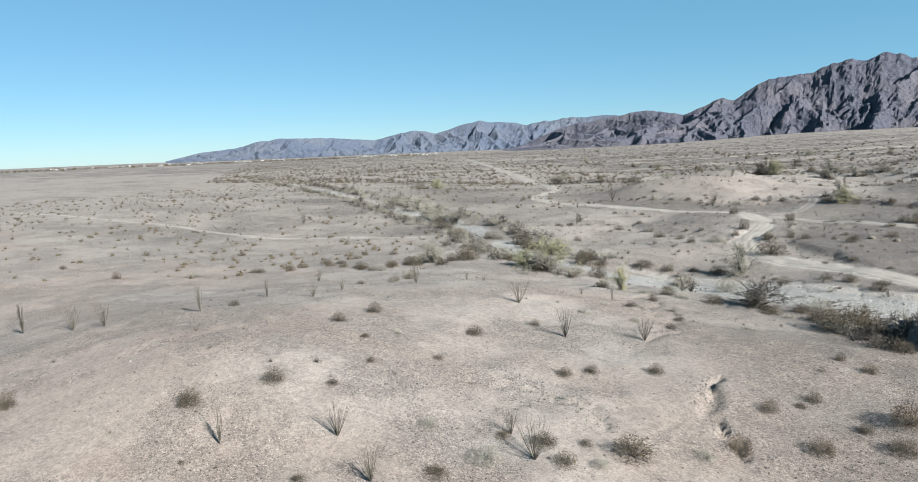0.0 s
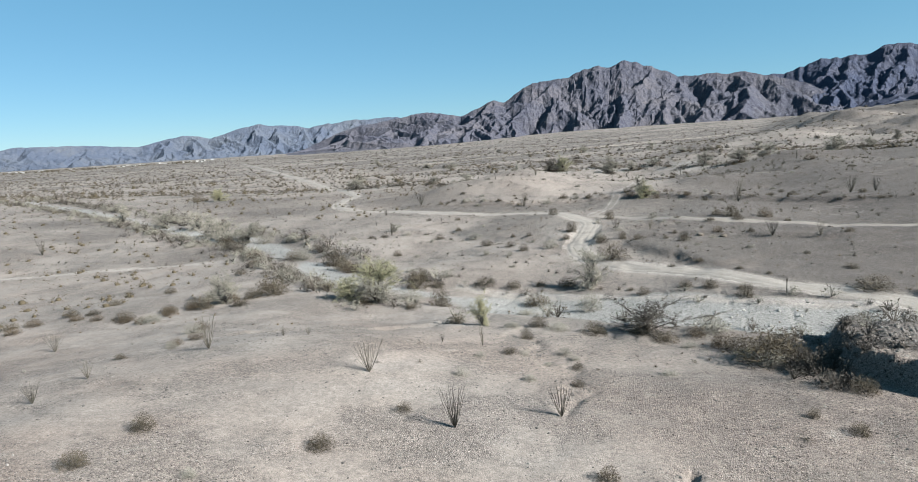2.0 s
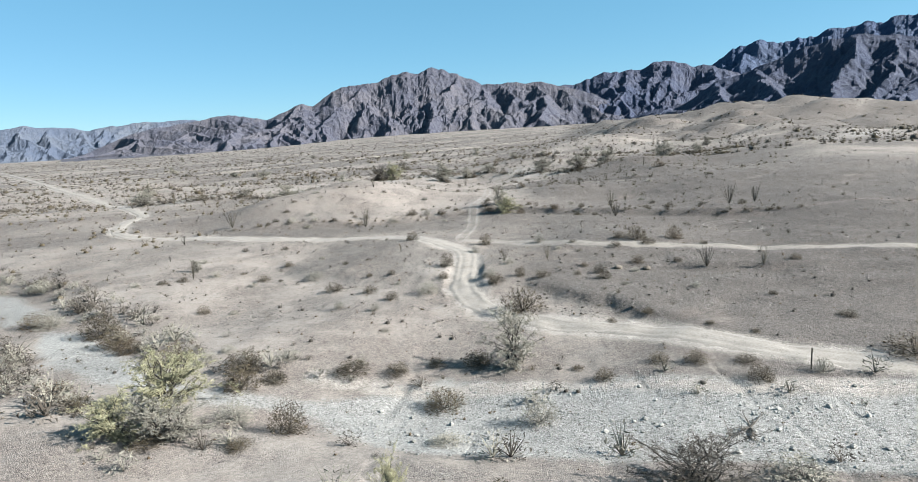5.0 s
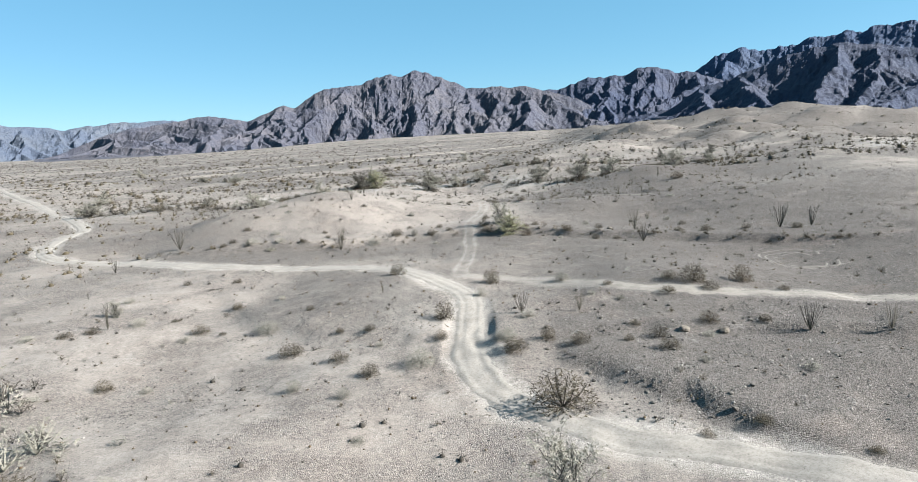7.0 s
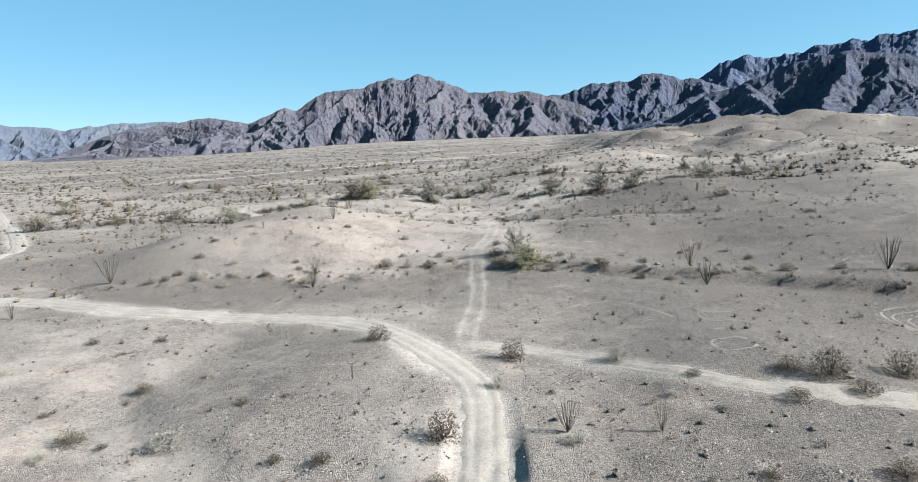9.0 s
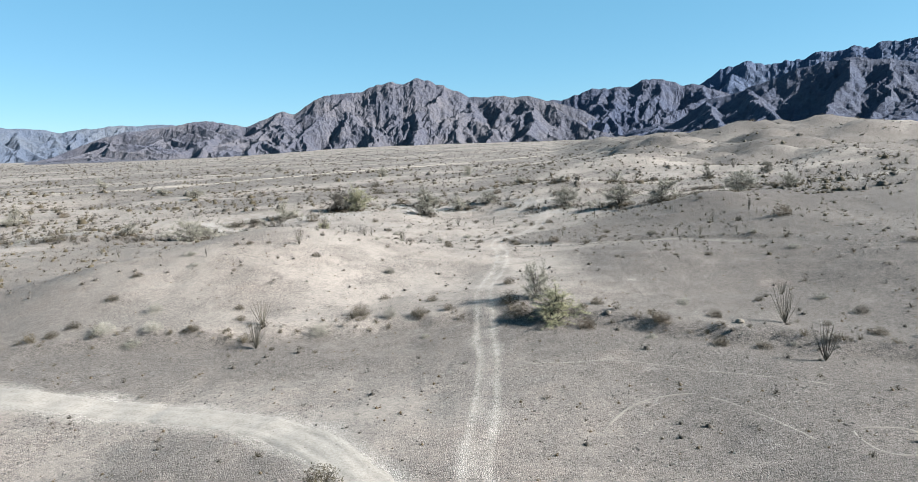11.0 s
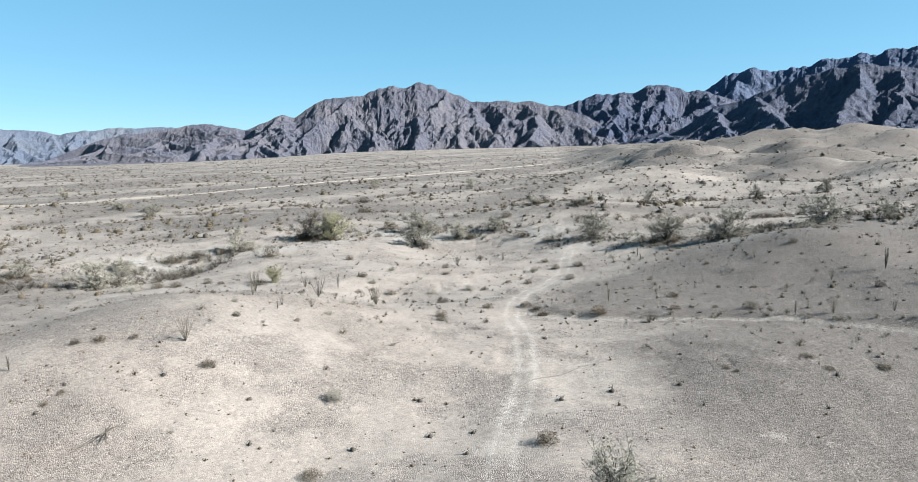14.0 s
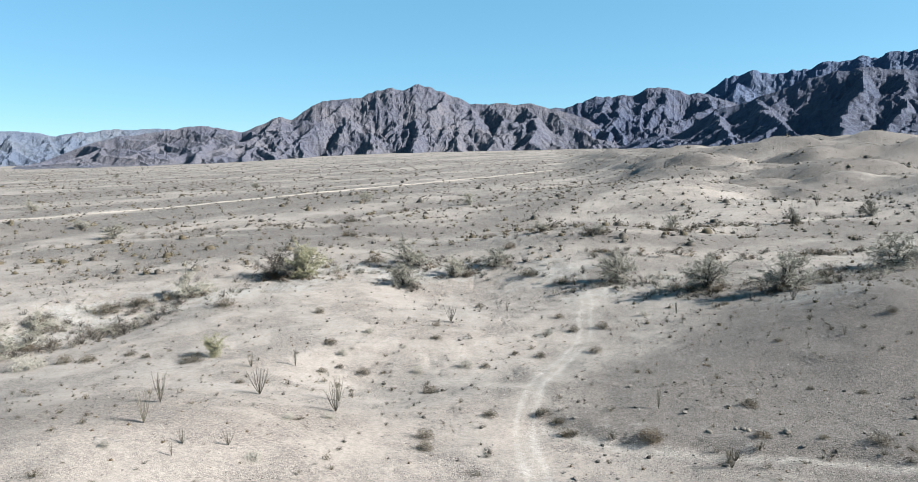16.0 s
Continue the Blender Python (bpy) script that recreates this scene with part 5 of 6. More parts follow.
IRONWOOD_NORTH_A = [(-34.5, 353.0, 9.5, 5.8), (9.0, 358.0, 7.0, 3.6), (-62.8, 308.5, 5.4, 2.6), (30.0, 335.7, 7.2, 5.6), (-49.6, 335.0, 7.2, 4.4), (75.7, 325.8, 10.0, 5.6), (51.0, 315.2, 9.0, 5.4), (42.5, 323.6, 8.6, 6.0), (-67.6, 319.3, 3.8, 2.7), (-0.2, 355.3, 5.5, 4.4), (-81.3, 308.3, 5.1, 2.7), (87.1, 322.2, 4.5, 3.8), (-10.3, 361.7, 10.0, 5.2), (33.8, 367.8, 3.7, 2.3), (55.6, 382.9, 5.5, 3.8), (22.1, 381.7, 4.6, 2.7), (92.8, 393.6, 4.2, 4.4), (-10.7, 348.0, 8.0, 4.5), (117.6, 399.2, 4.9, 4.0), (-112.6, 426.9, 8.0, 4.5), (-139.8, 352.8, 8.0, 4.5), (-138.6, 453.5, 8.0, 3.3), (4.6, 484.2, 7.1, 4.5), (-43.2, 520.2, 8.0, 4.5), (-218.3, 546.7, 8.0, 4.5), (-154.6, 710.3, 8.0, 3.9)]
for x, y, w, h in IRONWOOD_NORTH_A:
    IRONWOOD.plant(x, y, w, h, planting)
IRONWOOD_NORTH_B = [(-437.3, 1046.0, 8.0, 4.5)]
for x, y, w, h in IRONWOOD_NORTH_B:
    IRONWOOD.plant(x, y, w, h, planting)
PALO_VERDE_NORTH = [(-31.5, 350.1, 7.5, 6.8)]
for x, y, w, h in PALO_VERDE_NORTH:
    PALO_VERDE.plant(x, y, w, h, planting)
OCOTILLO_NORTH = [(32.0, 304.5, 1.6, 1.6), (-0.5, 317.8, 1.2, 2.7), (9.1, 326.1, 0.8, 2.0), (48.6, 306.9, 1.4, 2.0), (33.3, 310.8, 1.2, 1.9), (111.8, 416.7, 1.9, 4.2)]
for x, y, w, h in OCOTILLO_NORTH:
    OCOTILLO.plant(x, y, h, h, planting)
CREOSOTE_NORTH = [(-17.1, 303.7, 2.5, 1.2), (-2.5, 307.3, 2.2, 0.7), (17.6, 308.6, 2.2, 1.3), (21.9, 308.5, 2.6, 1.3), (-2.8, 314.8, 1.8, 1.1), (16.8, 317.3, 2.2, 1.1), (4.6, 331.4, 2.1, 1.0), (-22.3, 320.8, 2.5, 1.4), (41.4, 312.7, 2.1, 0.8), (-39.7, 325.9, 4.4, 2.5), (15.4, 347.9, 5.7, 2.4), (-61.4, 328.3, 6.1, 2.0), (61.5, 321.8, 4.5, 1.7), (-57.3, 331.7, 4.9, 2.0), (-69.7, 322.5, 6.5, 1.5), (-19.0, 366.1, 6.5, 2.8), (-92.4, 297.8, 6.5, 2.4), (-33.0, 412.4, 6.1, 2.7), (-37.6, 445.0, 6.5, 3.3)]
for x, y, w, h in CREOSOTE_NORTH:
    CREOSOTE.plant(x, y, w, h, planting)
RUSTY_NORTH = [(20.8, 339.6, 4.5, 1.6), (12.7, 367.5, 4.5, 2.4), (-131.2, 365.0, 4.5, 2.6)]
for x, y, w, h in RUSTY_NORTH:
    RUSTY.plant(x, y, w, h, planting)
BURSAGE_NORTH = [(-6.8, 303.3, 1.3, 0.7), (13.7, 308.0, 2.2, 1.3), (-12.5, 308.9, 2.5, 1.1), (28.9, 312.3, 2.1, 1.1), (-58.1, 321.0, 5.0, 1.5), (-71.7, 308.3, 4.9, 2.1)]
for x, y, w, h in BURSAGE_NORTH:
    BURSAGE.plant(x, y, w, h, planting)
BOULDERS = [(21.1, 156.2, 1.30, 0.70), (24.6, 155.7, 1.30, 0.70), (27.7, 214.4, 1.30, 0.70), (22.2, 269.0, 0.74, 0.4), (25.4, 268.7, 0.6, 0.3), (28.1, 267.6, 0.84, 0.45), (15.7, 219.2, 1.02, 0.49)]


# ---- boulders, marker post, scattered small growth, stones and the far town ----
def boulder(rng, x, y, w, h):
    bm = bmesh.new()
    bmesh.ops.create_icosphere(bm, subdivisions=3, radius=0.5)
    for v in bm.verts:
        v.co *= 1 + 0.3 * noise.noise(v.co * 1.6 + Vector((x, y, 0))) + 0.16 * noise.noise(v.co * 5) + 0.1 * noise.noise(v.co * 12)
        v.co.z = max(v.co.z, -0.3)
    me = bpy.data.meshes.new("boulder")
    bm.to_mesh(me)
    bm.free()
    me.materials.append(STONE)
    ob = tagged(new("boulder", me), "pale rounded boulder half sunk in the soil", "boulder", "boulders")
    ob.matrix_basis = Matrix.LocRotScale((x, y, float(land(x, y)) + 0.15 * h), Euler((0, 0, rng.uniform(0, 6))), (w * 0.8, w * rng.uniform(0.55, 0.8), h))
    return ob


STONE = plain_material("pale_stone", (0.12, 0.0976, 0.08), (0.304, 0.256, 0.212), 8)
COBBLE = bpy.data.materials.new("mixed_cobbles")
COBBLE.use_nodes = True
cn, cl = COBBLE.node_tree.nodes, COBBLE.node_tree.links
geo = cn.new("ShaderNodeNewGeometry")
cl.new(ramp_node(cn, cl, geo.outputs["Random Per Island"], [(0.0, (0.041, 0.0355, 0.033)), (0.5, (0.08, 0.07, 0.063)), (0.85, (0.122, 0.107, 0.096)), (1.0, (0.208, 0.185, 0.168))]), cn["Principled BSDF"].inputs["Base Color"])
cn["Principled BSDF"].inputs["Roughness"].default_value = 0.9
PALE_COBBLE = plain_material("pale_cobbles", (0.288, 0.276, 0.262), (0.544, 0.526, 0.502), 2.5)
for x, y, w, h in BOULDERS:
    boulder(planting, x, y, w, h)

post = thing("marker_post", "thin dark trail marker post beside the dirt road", "post", "")
post.location = (28.9, 123.7, float(land(28.9, 123.7)))
pole, plate = Soup(), Soup()
pole.add(*tube([(0, 0, -0.1), (0.005, 0, 0.8), (0.0, 0, 1.7)], 0.06, 0.05, 6))
plate.add([(-0.07, -0.06, 1.35), (0.07, -0.06, 1.35), (0.07, -0.06, 1.65), (-0.07, -0.06, 1.65), (-0.07, -0.045, 1.35), (0.07, -0.045, 1.35), (0.07, -0.045, 1.65), (-0.07, -0.045, 1.65)],
          [(0, 1, 2, 3), (5, 4, 7, 6), (0, 4, 5, 1), (3, 2, 6, 7), (0, 3, 7, 4), (1, 5, 6, 2)])
part("pole", pole.mesh("pole", BARK), post)
part("plate", plate.mesh("plate", TWIG), post)


def scatter(name, templates, places, mat, label, category):
    """Many small pieces joined into one mesh. places: x, y, width, height, turn."""
    vs, fs, base = [], [], 0
    z = land(places[:, 0], places[:, 1])
    for k, (tv, tf) in enumerate(templates):
        p = places[k::len(templates)]
        zz = z[k::len(templates)]
        c, s = np.cos(p[:, 4])[:, None], np.sin(p[:, 4])[:, None]
        x = (tv[None, :, 0] * c - tv[None, :, 1] * s) * p[:, 2:3] + p[:, 0:1]
        y = (tv[None, :, 0] * s + tv[None, :, 1] * c) * p[:, 2:3] + p[:, 1:2]
        h = tv[None, :, 2] * p[:, 3:4] + zz[:, None]
        vs.append(np.stack([x, y, h], -1).reshape(-1, 3))
        fs.append((tf[None] + (np.arange(len(p)) * len(tv))[:, None, None] + base).reshape(-1, tf.shape[1]))
        base += len(tv) * len(p)
    v, f = np.vstack(vs), np.vstack(fs)
    me = bpy.data.meshes.new(name)
    k = f.shape[1]
    me.vertices.add(len(v))
    me.vertices.foreach_set("co", v.ravel())
    me.loops.add(f.size)
    me.loops.foreach_set("vertex_index", f.ravel())
    me.polygons.add(len(f))
    me.polygons.foreach_set("loop_start", np.arange(0, f.size, k))
    me.polygons.foreach_set("loop_total", np.full(len(f), k))
    me.update(calc_edges=True)
    me.materials.append(mat)
    return tagged(new(name, me), label, category, kind="stuff")


def tuft(rng, stems, leaves, size, core=0.0, sides=6):
    """A small rounded shrub of unit size: a few stems under a fuzzy dome of fine leaves, with a dense ragged heart where core is set."""
    soup = Soup()
    for k in range(stems):
        w, lean = rng.uniform(0, 6.28), rng.uniform(0.1, 1) ** 0.6
        end = np.array([math.cos(w) * lean * 0.5, math.sin(w) * lean * 0.5, 1 - 0.5 * lean ** 2]) * rng.uniform(0.8, 1.1)
        soup.add([end + (0.012, 0, 0), (0.02, 0, 0), (-0.02, 0.01, 0)], [(0, 1, 2)])
    if core:
        turns = np.arange(sides) * (2 * math.pi / sides)
        ring = [np.array([math.cos(a) * r, math.sin(a) * r, h]) * core * rng.uniform(0.7, 1.25) for r, h in ((0.5, 0.05), (0.42, 0.5)) for a in turns + rng.uniform(0, 1)]
        ring.append(np.array([rng.uniform(-0.1, 0.1), rng.uniform(-0.1, 0.1), 0.85 * core]))
        faces = []
        for k in range(sides):
            q = (k + 1) % sides
            faces += [(k, q, sides + q), (k, sides + q, sides + k), (sides + k, sides + q, 2 * sides)]
        soup.add(ring, faces)
    for k in range(leaves):
        w, rise = rng.uniform(0, 6.28), math.asin(rng.uniform(0, 1))
        d = np.array([math.cos(w) * math.cos(rise) * 0.48, math.sin(w) * math.cos(rise) * 0.48, math.sin(rise) * 0.92]) * (0.9 + 0.14 * math.sin(3 * w + stems))
        soup.leaf(d * rng.uniform(0.1, 1.0) ** 0.45 + rng.normal(size=3) * 0.03 + (0, 0, 0.03), size * rng.uniform(0.6, 1.3), rng, 0.42)
    return np.vstack(soup.v), np.array(soup.f)


def clear_of_roads(p, gap=2.2):
    ok = np.ones(len(p), bool)
    for line in (ROAD_LINE, BRANCH_LINE, TRACK_LINE):
        ok &= line_distance(p[:, 0], p[:, 1], line)[0] > gap
    return p[ok]


def sown(rng, n, x0, x1, y0, y1, lo, hi, patchy=0.4, seed=0):
    """Random places, thicker in patches: x, y, width, height, turn."""
    x, y = rng.uniform(x0, x1, n), rng.uniform(y0, y1, n)
    keep = vnoise(x / 15, y / 9, 300 + seed) > rng.uniform(-1, 1, n) * patchy - 0.1
    x, y = x[keep], y[keep]
    w = lo + (hi - lo) * rng.uniform(0, 1, len(x)) ** 2.2
    return clear_of_roads(np.stack([x, y, w, w * rng.uniform(0.45, 0.8, len(x)), rng.uniform(0, 6.28, len(x))], 1))


sow = np.random.default_rng(29)
near_tufts = [tuft(sow, 12, 110, 0.054) for k in range(5)]
mid_tufts = [tuft(sow, 2, 40, 0.072, 0.42) for k in range(5)]
far_tufts = [tuft(sow, 0, 9, 0.13, 0.52, 3) for k in range(5)]
beds = [sown(sow, 160, -40, 60, 45, 100, 0.25, 0.8, 0.4, 1), sown(sow, 420, 28, 115, 150, 262, 0.35, 1.3, 0.6, 8), sown(sow, 560, -60, 65, 128, 215, 0.3, 1.0, 0.5, 2), sown(sow, 200, -60, 75, 215, 285, 0.3, 0.9, 0.5, 3), sown(sow, 1300, -80, 80, 250, 350, 0.35, 1.2, 0.5, 4)]
scatter("low_shrubs", near_tufts, np.vstack(beds), LEAF, "scattered small olive-brown shrubs on the stony ground", "shrubs")
beds = [sown(sow, 380, -60, 65, 128, 215, 0.25, 0.8, 0.5, 5), sown(sow, 500, -80, 80, 262, 350, 0.3, 1.0, 0.5, 6), sown(sow, 90, -40, 60, 45, 100, 0.25, 0.7, 0.4, 7)]
scatter("dry_tufts", near_tufts, np.vstack(beds), TWIG_PALE, "scattered pale dry tufts on the stony ground", "dry plants")
# thick growth along both washes
t = sow.uniform(0, 1, 2300)
line = resample(WASH_LINE, 1.0)
at = line[(t * (len(line) - 1)).astype(int)]
side = np.where(sow.uniform(0, 1, 2300) < 0.5, -1, 1) * sow.normal(6.2, 2.4, 2300)
bank = np.stack([at[:, 0] + side * 0.45, at[:, 1] + side * 0.9], 1)
w = (0.6 + 2.8 * sow.uniform(0, 1, 2300) ** 1.6) * np.where(bank[:, 0] < -25, 1.35, 1)
thick = np.column_stack([bank, w, w * sow.uniform(0.4, 0.8, 2300), sow.uniform(0, 6.28, 2300)])
thick = thick[line_distance(thick[:, 0], thick[:, 1], WASH_LINE)[0] > 3.6 + 0.3 * thick[:, 2]]
thick = thick[(thick[:, 0] < -14) | (sow.uniform(0, 1, len(thick)) < 0.25)]
line = resample(SIDE_WASH, 1.0)
knots = line[(len(line) * sow.uniform(0.12, 0.8, 34)).astype(int)] + sow.normal(size=(34, 2)) * np.array([2, 4])
at = np.vstack([line[sow.integers(0, len(line), 350)] + sow.normal(size=(350, 2)) * np.array([3, 5.5]), knots[sow.integers(0, 34, 650)] + sow.normal(size=(650, 2)) * np.array([4.5, 1.6])])
w = 0.5 + 2.3 * sow.uniform(0, 1, 1000) ** 1.4
thick2 = np.column_stack([at, w, w * sow.uniform(0.4, 0.75, 1000), sow.uniform(0, 6.28, 1000)])
thick2 = thick2[(thick2[:, 0] < 72) | (sow.uniform(0, 1, len(thick2)) < 0.2)]
scatter("wash_shrubs", near_tufts, np.vstack([thick[::2], thick2[::2]]), LEAF_GREY, "grey-green thicket along the dry wash", "shrubs")
west = resample(WEST_BRUSH, 1.0)
at = west[sow.integers(0, len(west), 460)] + sow.normal(size=(460, 2)) * np.array([3.5, 2.2])
w = 0.6 + 2.5 * sow.uniform(0, 1, 460) ** 1.5
thick2 = np.vstack([thick2, np.column_stack([at, w, w * sow.uniform(0.4, 0.75, 460), sow.uniform(0, 6.28, 460)])])
skirts = []
for x, y, w, h in IRONWOOD_NORTH_A[:18] + BARE_NORTH + PALO_VERDE_NORTH:
    skirts.append(np.array([x, y]) + sow.normal(size=(26, 2)) * np.array([0.5, 0.24]) * w)
for line, half, amount in BANDS[:2] + BANDS[6:7]:
    p = resample(line, 1.0)
    p = p[(p[:, 0] > -110) & (p[:, 0] < 120)]
    heart = p[sow.integers(0, len(p), 26)]
    skirts.append(heart[sow.integers(0, 26, 150)] + sow.normal(size=(150, 2)) * np.array([5, 1.3]))
skirts = np.vstack(skirts)
w = 0.6 + 2.5 * sow.uniform(0, 1, len(skirts)) ** 1.5
skirts = np.column_stack([skirts, w, w * sow.uniform(0.4, 0.75, len(skirts)), sow.uniform(0, 6.28, len(skirts))])
scatter("thicket_shrubs", near_tufts, skirts[::2], LEAF_RUST, "rusty brown brush round the trees and along the terrace edges", "shrubs")
scatter("thicket_brush", near_tufts, skirts[1::2], TWIG, "dark leafless brush round the trees and along the terrace edges", "shrubs")
feet = []
for line, n, off in ((SCARPS[1][0], 210, 0.5), (SCARPS[0][0], 36, -0.6)):
    p = resample(line, 0.7)
    p = p[sow.integers(0, len(p), n)] + sow.normal(size=(n, 2)) * 0.7 + np.array([0, off])
    w = 0.35 + 1.5 * sow.uniform(0, 1, n) ** 1.8
    feet.append(np.column_stack([p, w, w * sow.uniform(0.45, 0.8, n), sow.uniform(0, 6.28, n)]))
feet = clear_of_roads(np.vstack(feet), 2.0)
scatter("foot_shrubs", near_tufts, feet, LEAF, "small olive-brown shrubs lining the foot of the banks", "shrubs")
nook = np.array([(24.6, 100), (25.6, 97), (26.2, 95), (26, 92.5), (28, 92), (27, 96), (29.5, 95), (28.8, 99), (29.5, 103)])
at = nook[sow.integers(0, 9, 95)] + sow.normal(size=(95, 2)) * 0.9
w = sow.uniform(0.7, 2.3, 95)
thick3 = np.column_stack([at, w, w * sow.uniform(0.5, 0.85, 95), sow.uniform(0, 6.28, 95)])
scatter("wash_brush", near_tufts, np.vstack([thick[1::2], thick2[1::2], thick3]), TWIG, "brown leafless brush along the dry wash", "shrubs")
# the plain beyond, thinning into specks
n = 96000
y = 300 + 2300 * sow.uniform(0, 1, n) ** 1.35
x = sow.uniform(-1.35, 0.85, n) * y
keep = (0.5 * vnoise(x / 60, y / 22, 401) + 0.7 * vnoise(x / 26, y / 8, 402) > sow.uniform(-0.75, 0.95, n)) & ((y > 352) | (np.abs(x) > 80))
x, y = x[keep], y[keep]
w = (0.8 + 2.4 * sow.uniform(0, 1, len(x)) ** 1.7) * np.where(sow.uniform(0, 1, len(x)) < 0.1, 2.1, 1)
far_bed = np.column_stack([x, y, w, w * sow.uniform(0.45, 0.8, len(x)), sow.uniform(0, 6, len(x))])
far_bed = clear_of_roads(far_bed, 4)
near_bed, far_bed = far_bed[far_bed[:, 1] < 440], far_bed[far_bed[:, 1] >= 440]
scatter("near_plain_shrubs", mid_tufts, near_bed[::2], TWIG, "grey-brown dry shrubs on the flats beyond the saddle", "shrubs")
scatter("near_plain_brush", mid_tufts, near_bed[1::2], LEAF, "dark olive shrubs on the flats beyond the saddle", "shrubs")
scatter("plain_shrubs", far_tufts, far_bed[::2], TWIG, "countless grey-brown shrubs across the far plain", "shrubs")
scatter("plain_brush", far_tufts, far_bed[1::2], LEAF, "countless dark shrubs across the far plain", "shrubs")
n = 3600
x, y = sow.uniform(-330, -58, n), sow.uniform(70, 330, n)
keep = vnoise(x / 22, y / 12, 403) > sow.uniform(-0.8, 1.0, n)
w = 0.7 + 1.9 * sow.uniform(0, 1, n) ** 1.5
side_bed = np.column_stack([x, y, w, w * sow.uniform(0.45, 0.8, n), sow.uniform(0, 6, n)])[keep]
scatter("flat_shrubs", mid_tufts, side_bed, LEAF, "scattered low shrubs on the flats beside the wash", "shrubs")

n = 4600
x, y = sow.uniform(-260, 75, n), sow.uniform(122, 360, n)
keep = vnoise(x / 24, y / 7, 404) > sow.uniform(-0.55, 0.9, n)
w = 0.3 + 0.9 * sow.uniform(0, 1, n) ** 2
specks = clear_of_roads(np.column_stack([x, y, w, w * sow.uniform(0.5, 0.9, n), sow.uniform(0, 6, n)])[keep])
scatter("small_brush", mid_tufts, specks, TWIG, "small brown dry shrubs dotted over the flats", "shrubs")

n = 11000
x, y = sow.uniform(-120, 95, n), sow.uniform(100, 370, n)
keep = vnoise(x / 13, y / 8, 406) > sow.uniform(-0.9, 0.9, n)
w = 0.16 + 0.45 * sow.uniform(0, 1, n) ** 2
dots = clear_of_roads(np.column_stack([x, y, w, w * sow.uniform(0.5, 0.9, n), sow.uniform(0, 6, n)])[keep])
scatter("dry_clumps", far_tufts, dots, LEAF_RUST, "tiny dry brown clumps dotted over the stony soil", "dry plants")

n = 4600
x, y = sow.uniform(28, 260, n), sow.uniform(240, 640, n)
keep = (x < 0.62 * y - 70) & (vnoise(x / 23, y / 19, 405) > sow.uniform(-1.0, 0.8, n))
w = 0.5 + 1.3 * sow.uniform(0, 1, n) ** 2
slope_bed = np.column_stack([x, y, w, w * sow.uniform(0.5, 0.9, n), sow.uniform(0, 6, n)])[keep]
scatter("hill_brush", mid_tufts, slope_bed, LEAF, "small dark shrubs dotted over the gravel hills", "shrubs")

OCTA_V = np.array([(0.5, 0, -0.05), (0, 0.45, -0.08), (-0.5, 0.05, -0.05), (0.05, -0.48, -0.08), (0.1, 0.05, 0.5), (0, 0, -0.2), (0.33, 0.3, 0.3), (-0.3, -0.33, 0.28)])
OCTA_F = np.array([(0, 6, 4), (6, 1, 4), (1, 2, 4), (2, 7, 4), (7, 3, 4), (3, 0, 4), (0, 1, 6), (2, 3, 7)])
pebbles = [(OCTA_V * (1 + 0.25 * sow.normal(size=OCTA_V.shape)), OCTA_F) for k in range(6)]


def stones(n, x0, x1, y0, y1, lo, hi, power, near_wash=False):
    x, y = sow.uniform(x0, x1, n), sow.uniform(y0, y1, n)
    keep = wash_mask(x, y) > sow.uniform(0.05, 0.7, n) if near_wash else vnoise(x / 6, y / 6, 501) > sow.uniform(-1, 0.6, n)
    x, y = x[keep], y[keep]
    w = lo + (hi - lo) * sow.uniform(0, 1, len(x)) ** power
    return np.stack([x, y, w, w * sow.uniform(0.6, 0.95, len(x)), sow.uniform(0, 6.28, len(x))], 1)


scatter("wash_cobbles", pebbles, stones(30000, -14, 62, 98, 134, 0.07, 0.3, 3, True), PALE_COBBLE, "pale cobbles and gravel on the bed of the dry wash", "gravel")
crumbs = []
for line, _, half in RILLS:
    p = resample(line, 0.5)[sow.integers(0, len(resample(line, 0.5)), 420)] + sow.normal(size=(420, 2)) * half * 1.1
    w = 0.06 + 0.17 * sow.uniform(0, 1, 420) ** 2
    crumbs.append(np.column_stack([p, w, w * 0.8, sow.uniform(0, 6, 420)]))
rubble = np.vstack(crumbs + [stones(15000, -34, 45, 46, 104, 0.06, 0.24, 3), clear_of_roads(stones(11000, -35, 50, 138, 212, 0.07, 0.3, 4)), clear_of_roads(stones(15000, 5, 56, 139, 178, 0.07, 0.26, 2.5)), clear_of_roads(stones(12000, -45, 50, 190, 290, 0.07, 0.28, 3)), clear_of_roads(stones(14000, 6, 52, 258, 300, 0.08, 0.24, 2.5)), clear_of_roads(stones(9000, -35, 30, 186, 221, 0.08, 0.24, 3)), stones(2500, 26, 40, 90, 108, 0.12, 0.5, 2)])
heaps = []
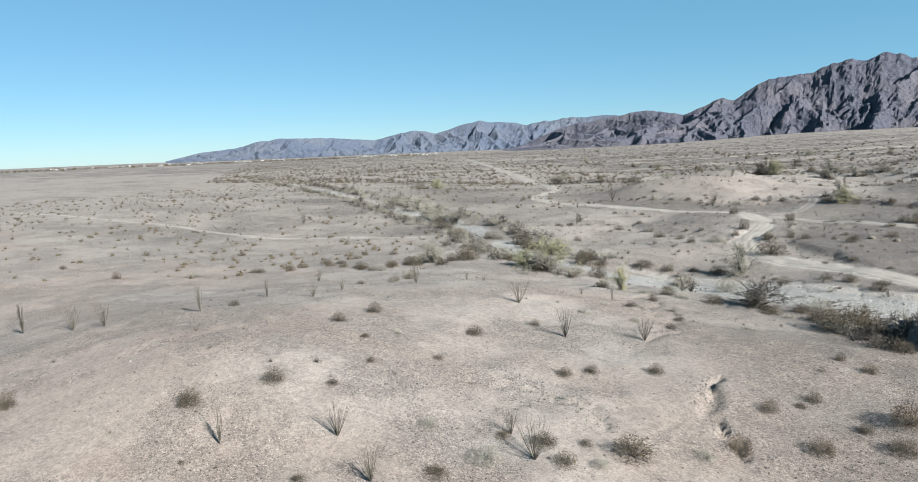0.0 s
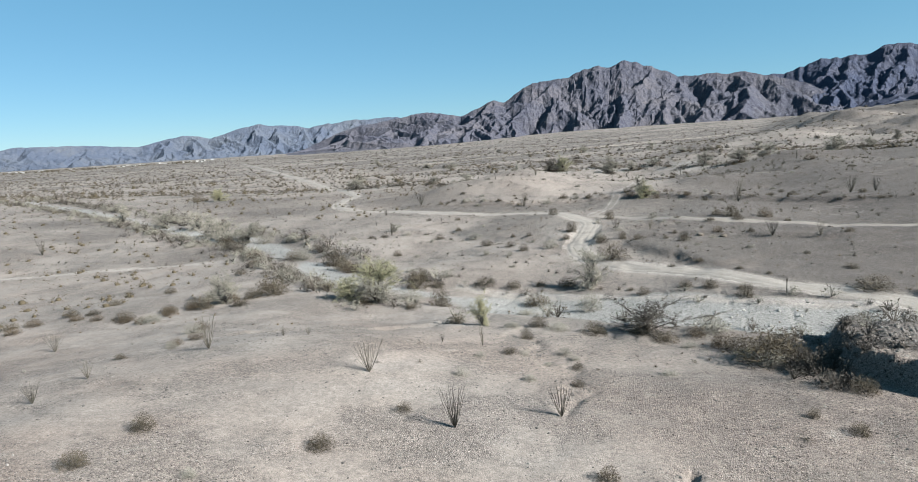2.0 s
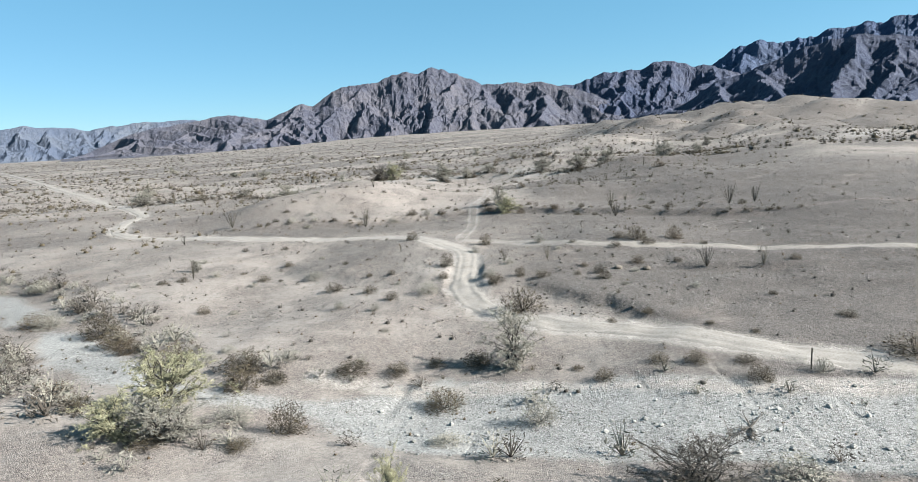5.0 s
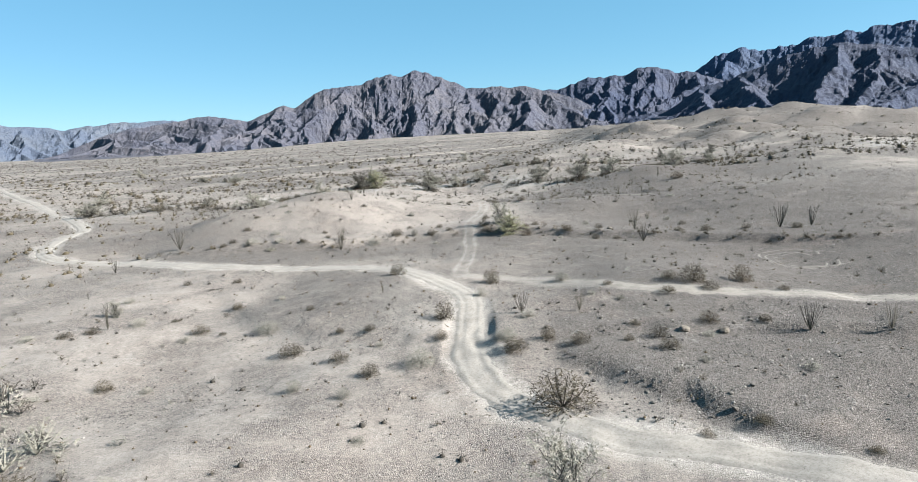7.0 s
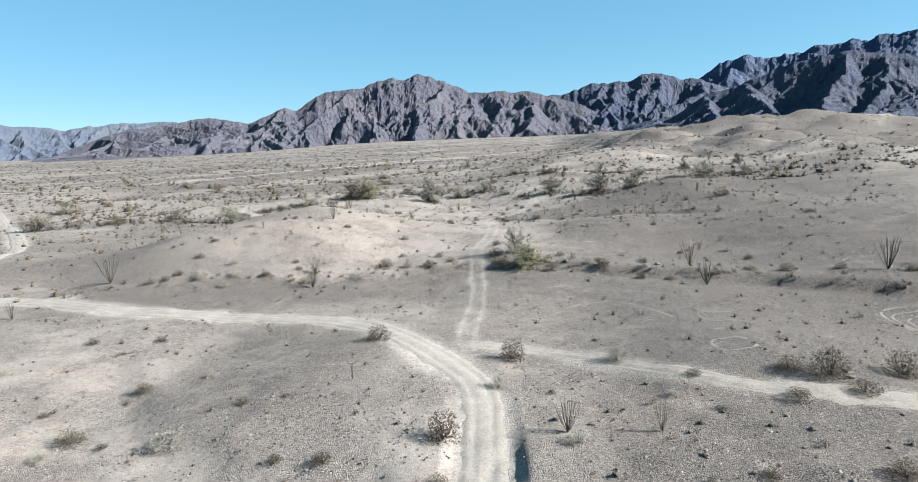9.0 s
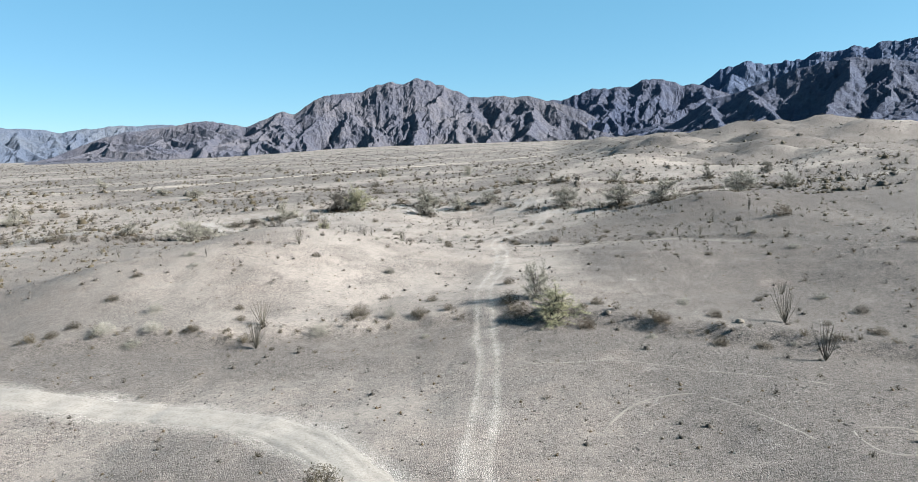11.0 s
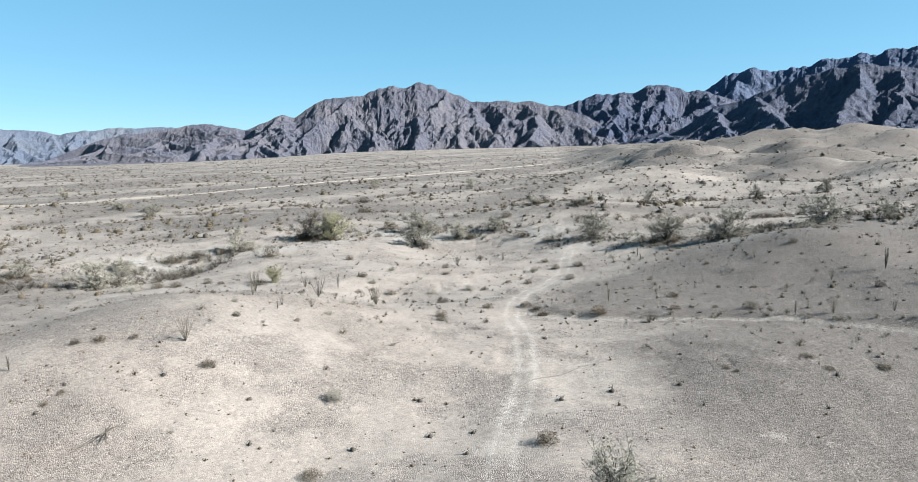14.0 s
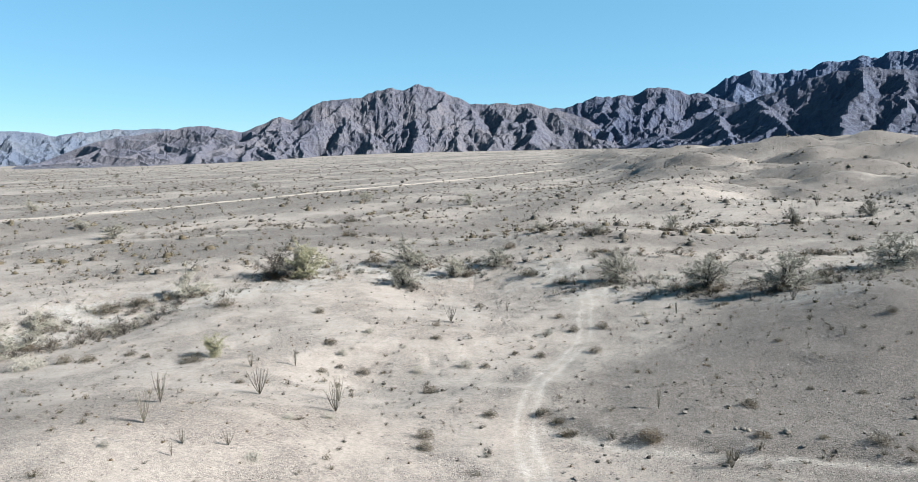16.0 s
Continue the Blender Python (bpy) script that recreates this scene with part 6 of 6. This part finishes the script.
for cx, cy, r, n in ((-31, 150, 4, 500), (-24, 153, 3, 260), (-8, 167, 6, 900), (-14, 170, 5, 600), (16, 150, 6, 900), (22, 146, 6, 900), (28, 152, 8, 1200), (20, 244, 1.2, 26), (4, 143, 5, 350)):
    w = 0.08 + 0.22 * sow.uniform(0, 1, n) ** 2.5
    heaps.append(np.column_stack([cx + r * sow.normal(size=n), cy + 0.7 * r * sow.normal(size=n), w, w * 0.75, sow.uniform(0, 6, n)]))
rubble = np.vstack([rubble, clear_of_roads(np.vstack(heaps)), clear_of_roads(stones(5000, 50, 95, 140, 270, 0.15, 0.5, 2.5))])
scatter("loose_stones", pebbles, rubble, COBBLE, "loose dark and pale stones strewn over the soil", "stones")


def house(rng, wall_mat, roof_mat):
    """A low house of the far town, unit length, with a shallow pitched roof."""
    ob = thing("house", "low white-walled house of the distant town", "house", "houses of the distant town")
    a, b, h, e = 0.5, 0.28, 0.2, 0.03
    part("wall", mesh_of("wall", [(-a, -b, 0), (a, -b, 0), (a, b, 0), (-a, b, 0), (-a, -b, h), (a, -b, h), (a, b, h), (-a, b, h), (-a, 0, h + 0.07), (a, 0, h + 0.07)],
         [(0, 1, 5, 4), (1, 2, 6, 9, 5), (2, 3, 7, 6), (3, 0, 4, 8, 7)], wall_mat), ob)
    part("roof", mesh_of("roof", [(-a - e, -b - e, h - 0.01), (a + e, -b - e, h - 0.01), (a + e, 0, h + 0.09), (-a - e, 0, h + 0.09), (a + e, b + e, h - 0.01), (-a - e, b + e, h - 0.01)],
         [(0, 1, 2, 3), (3, 2, 4, 5), (1, 4, 2), (0, 3, 5), (0, 5, 4, 1)], roof_mat), ob)
    return ob


WHITE_WALL = plain_material("white_house_paint", (0.4, 0.39, 0.38), (0.58, 0.57, 0.55), 0.3)
GREY_ROOF = plain_material("grey_roofing", (0.3, 0.29, 0.28), (0.5, 0.49, 0.47), 0.3)
WHITE_ROOF = plain_material("white_metal_roofing", (0.42, 0.42, 0.43), (0.58, 0.58, 0.58), 0.3)
town = [house(sow, WHITE_WALL, GREY_ROOF), house(sow, WHITE_WALL, WHITE_ROOF)]
for k in range(64):
    w, r = radians(sow.uniform(-76, -38)), sow.uniform(2150, 2750)
    x, y = 30 + math.sin(w) * r, 30 + math.cos(w) * r
    s = sow.uniform(6, 14)
    place, turn, size = (x, y, float(land(x, y)) - 0.3), Euler((0, 0, sow.uniform(0, 3))), (s, s, sow.uniform(9, 15))
    if k < 2:
        town[k].location, town[k].rotation_euler, town[k].scale = place, turn, size
    else:
        a, b, c = town[k % 2].scale
        copy_thing(town[k % 2], Matrix.LocRotScale(place, turn, (size[0] / a, size[1] / b, size[2] / c)))
n = 900
w, r = np.radians(sow.uniform(-78, -40, n)), sow.uniform(2050, 2700, n)
s = sow.uniform(5, 13, n)
trees = np.column_stack([30 + np.sin(w) * r, 30 + np.cos(w) * r, s, s * sow.uniform(0.4, 0.75, n), w])
scatter("town_trees", far_tufts, trees, LEAF, "dark belt of trees among the distant houses", "trees")


# the largest stones of the wash bed and of the gravel slope, each a piece of the ground
STONE_DARK = plain_material("dark_varnished_stone", (0.0723, 0.0612, 0.0544), (0.196, 0.17, 0.151), 7, vary=0.4)
STONE_PALE = plain_material("pale_wash_stone", (0.256, 0.24, 0.224), (0.496, 0.472, 0.44), 6, vary=0.35)
stone_meshes = []
for k in range(8):
    bm = bmesh.new()
    bmesh.ops.create_icosphere(bm, subdivisions=1, radius=0.5)
    for v in bm.verts:
        v.co = Vector((v.co.x * sow.uniform(0.75, 1.25), v.co.y * sow.uniform(0.65, 1.0), v.co.z * sow.uniform(0.5, 0.8)))
    me = bpy.data.meshes.new("stone")
    bm.to_mesh(me)
    bm.free()
    me.materials.append(STONE_PALE if k < 4 else STONE_DARK)
    stone_meshes.append(me)
for k in range(290):
    if k < 120:
        x, y, shape = sow.uniform(-8, 44), sow.uniform(106, 124), sow.integers(0, 4)
        if wash_mask(np.array(x), np.array(y)) < 0.4:
            continue
    elif k < 230:
        x, y, shape = sow.uniform(6, 34), sow.uniform(140, 172), sow.integers(4, 8)
    else:
        x, y, shape = sow.uniform(8, 40), sow.uniform(262, 282), sow.integers(4, 8)
    if min(float(line_distance(x, y, line)[0]) for line in (ROAD_LINE, BRANCH_LINE)) < 2.2:
        continue
    size = 0.22 + 0.36 * sow.uniform(0, 1) ** 2.5
    ob = part("stone", stone_meshes[shape], ground_sheet)
    ob.matrix_basis = Matrix.LocRotScale((x, y, float(land(x, y)) + 0.12 * size), Euler((sow.uniform(-0.3, 0.3), sow.uniform(-0.3, 0.3), sow.uniform(0, 6))), (size, size, size))
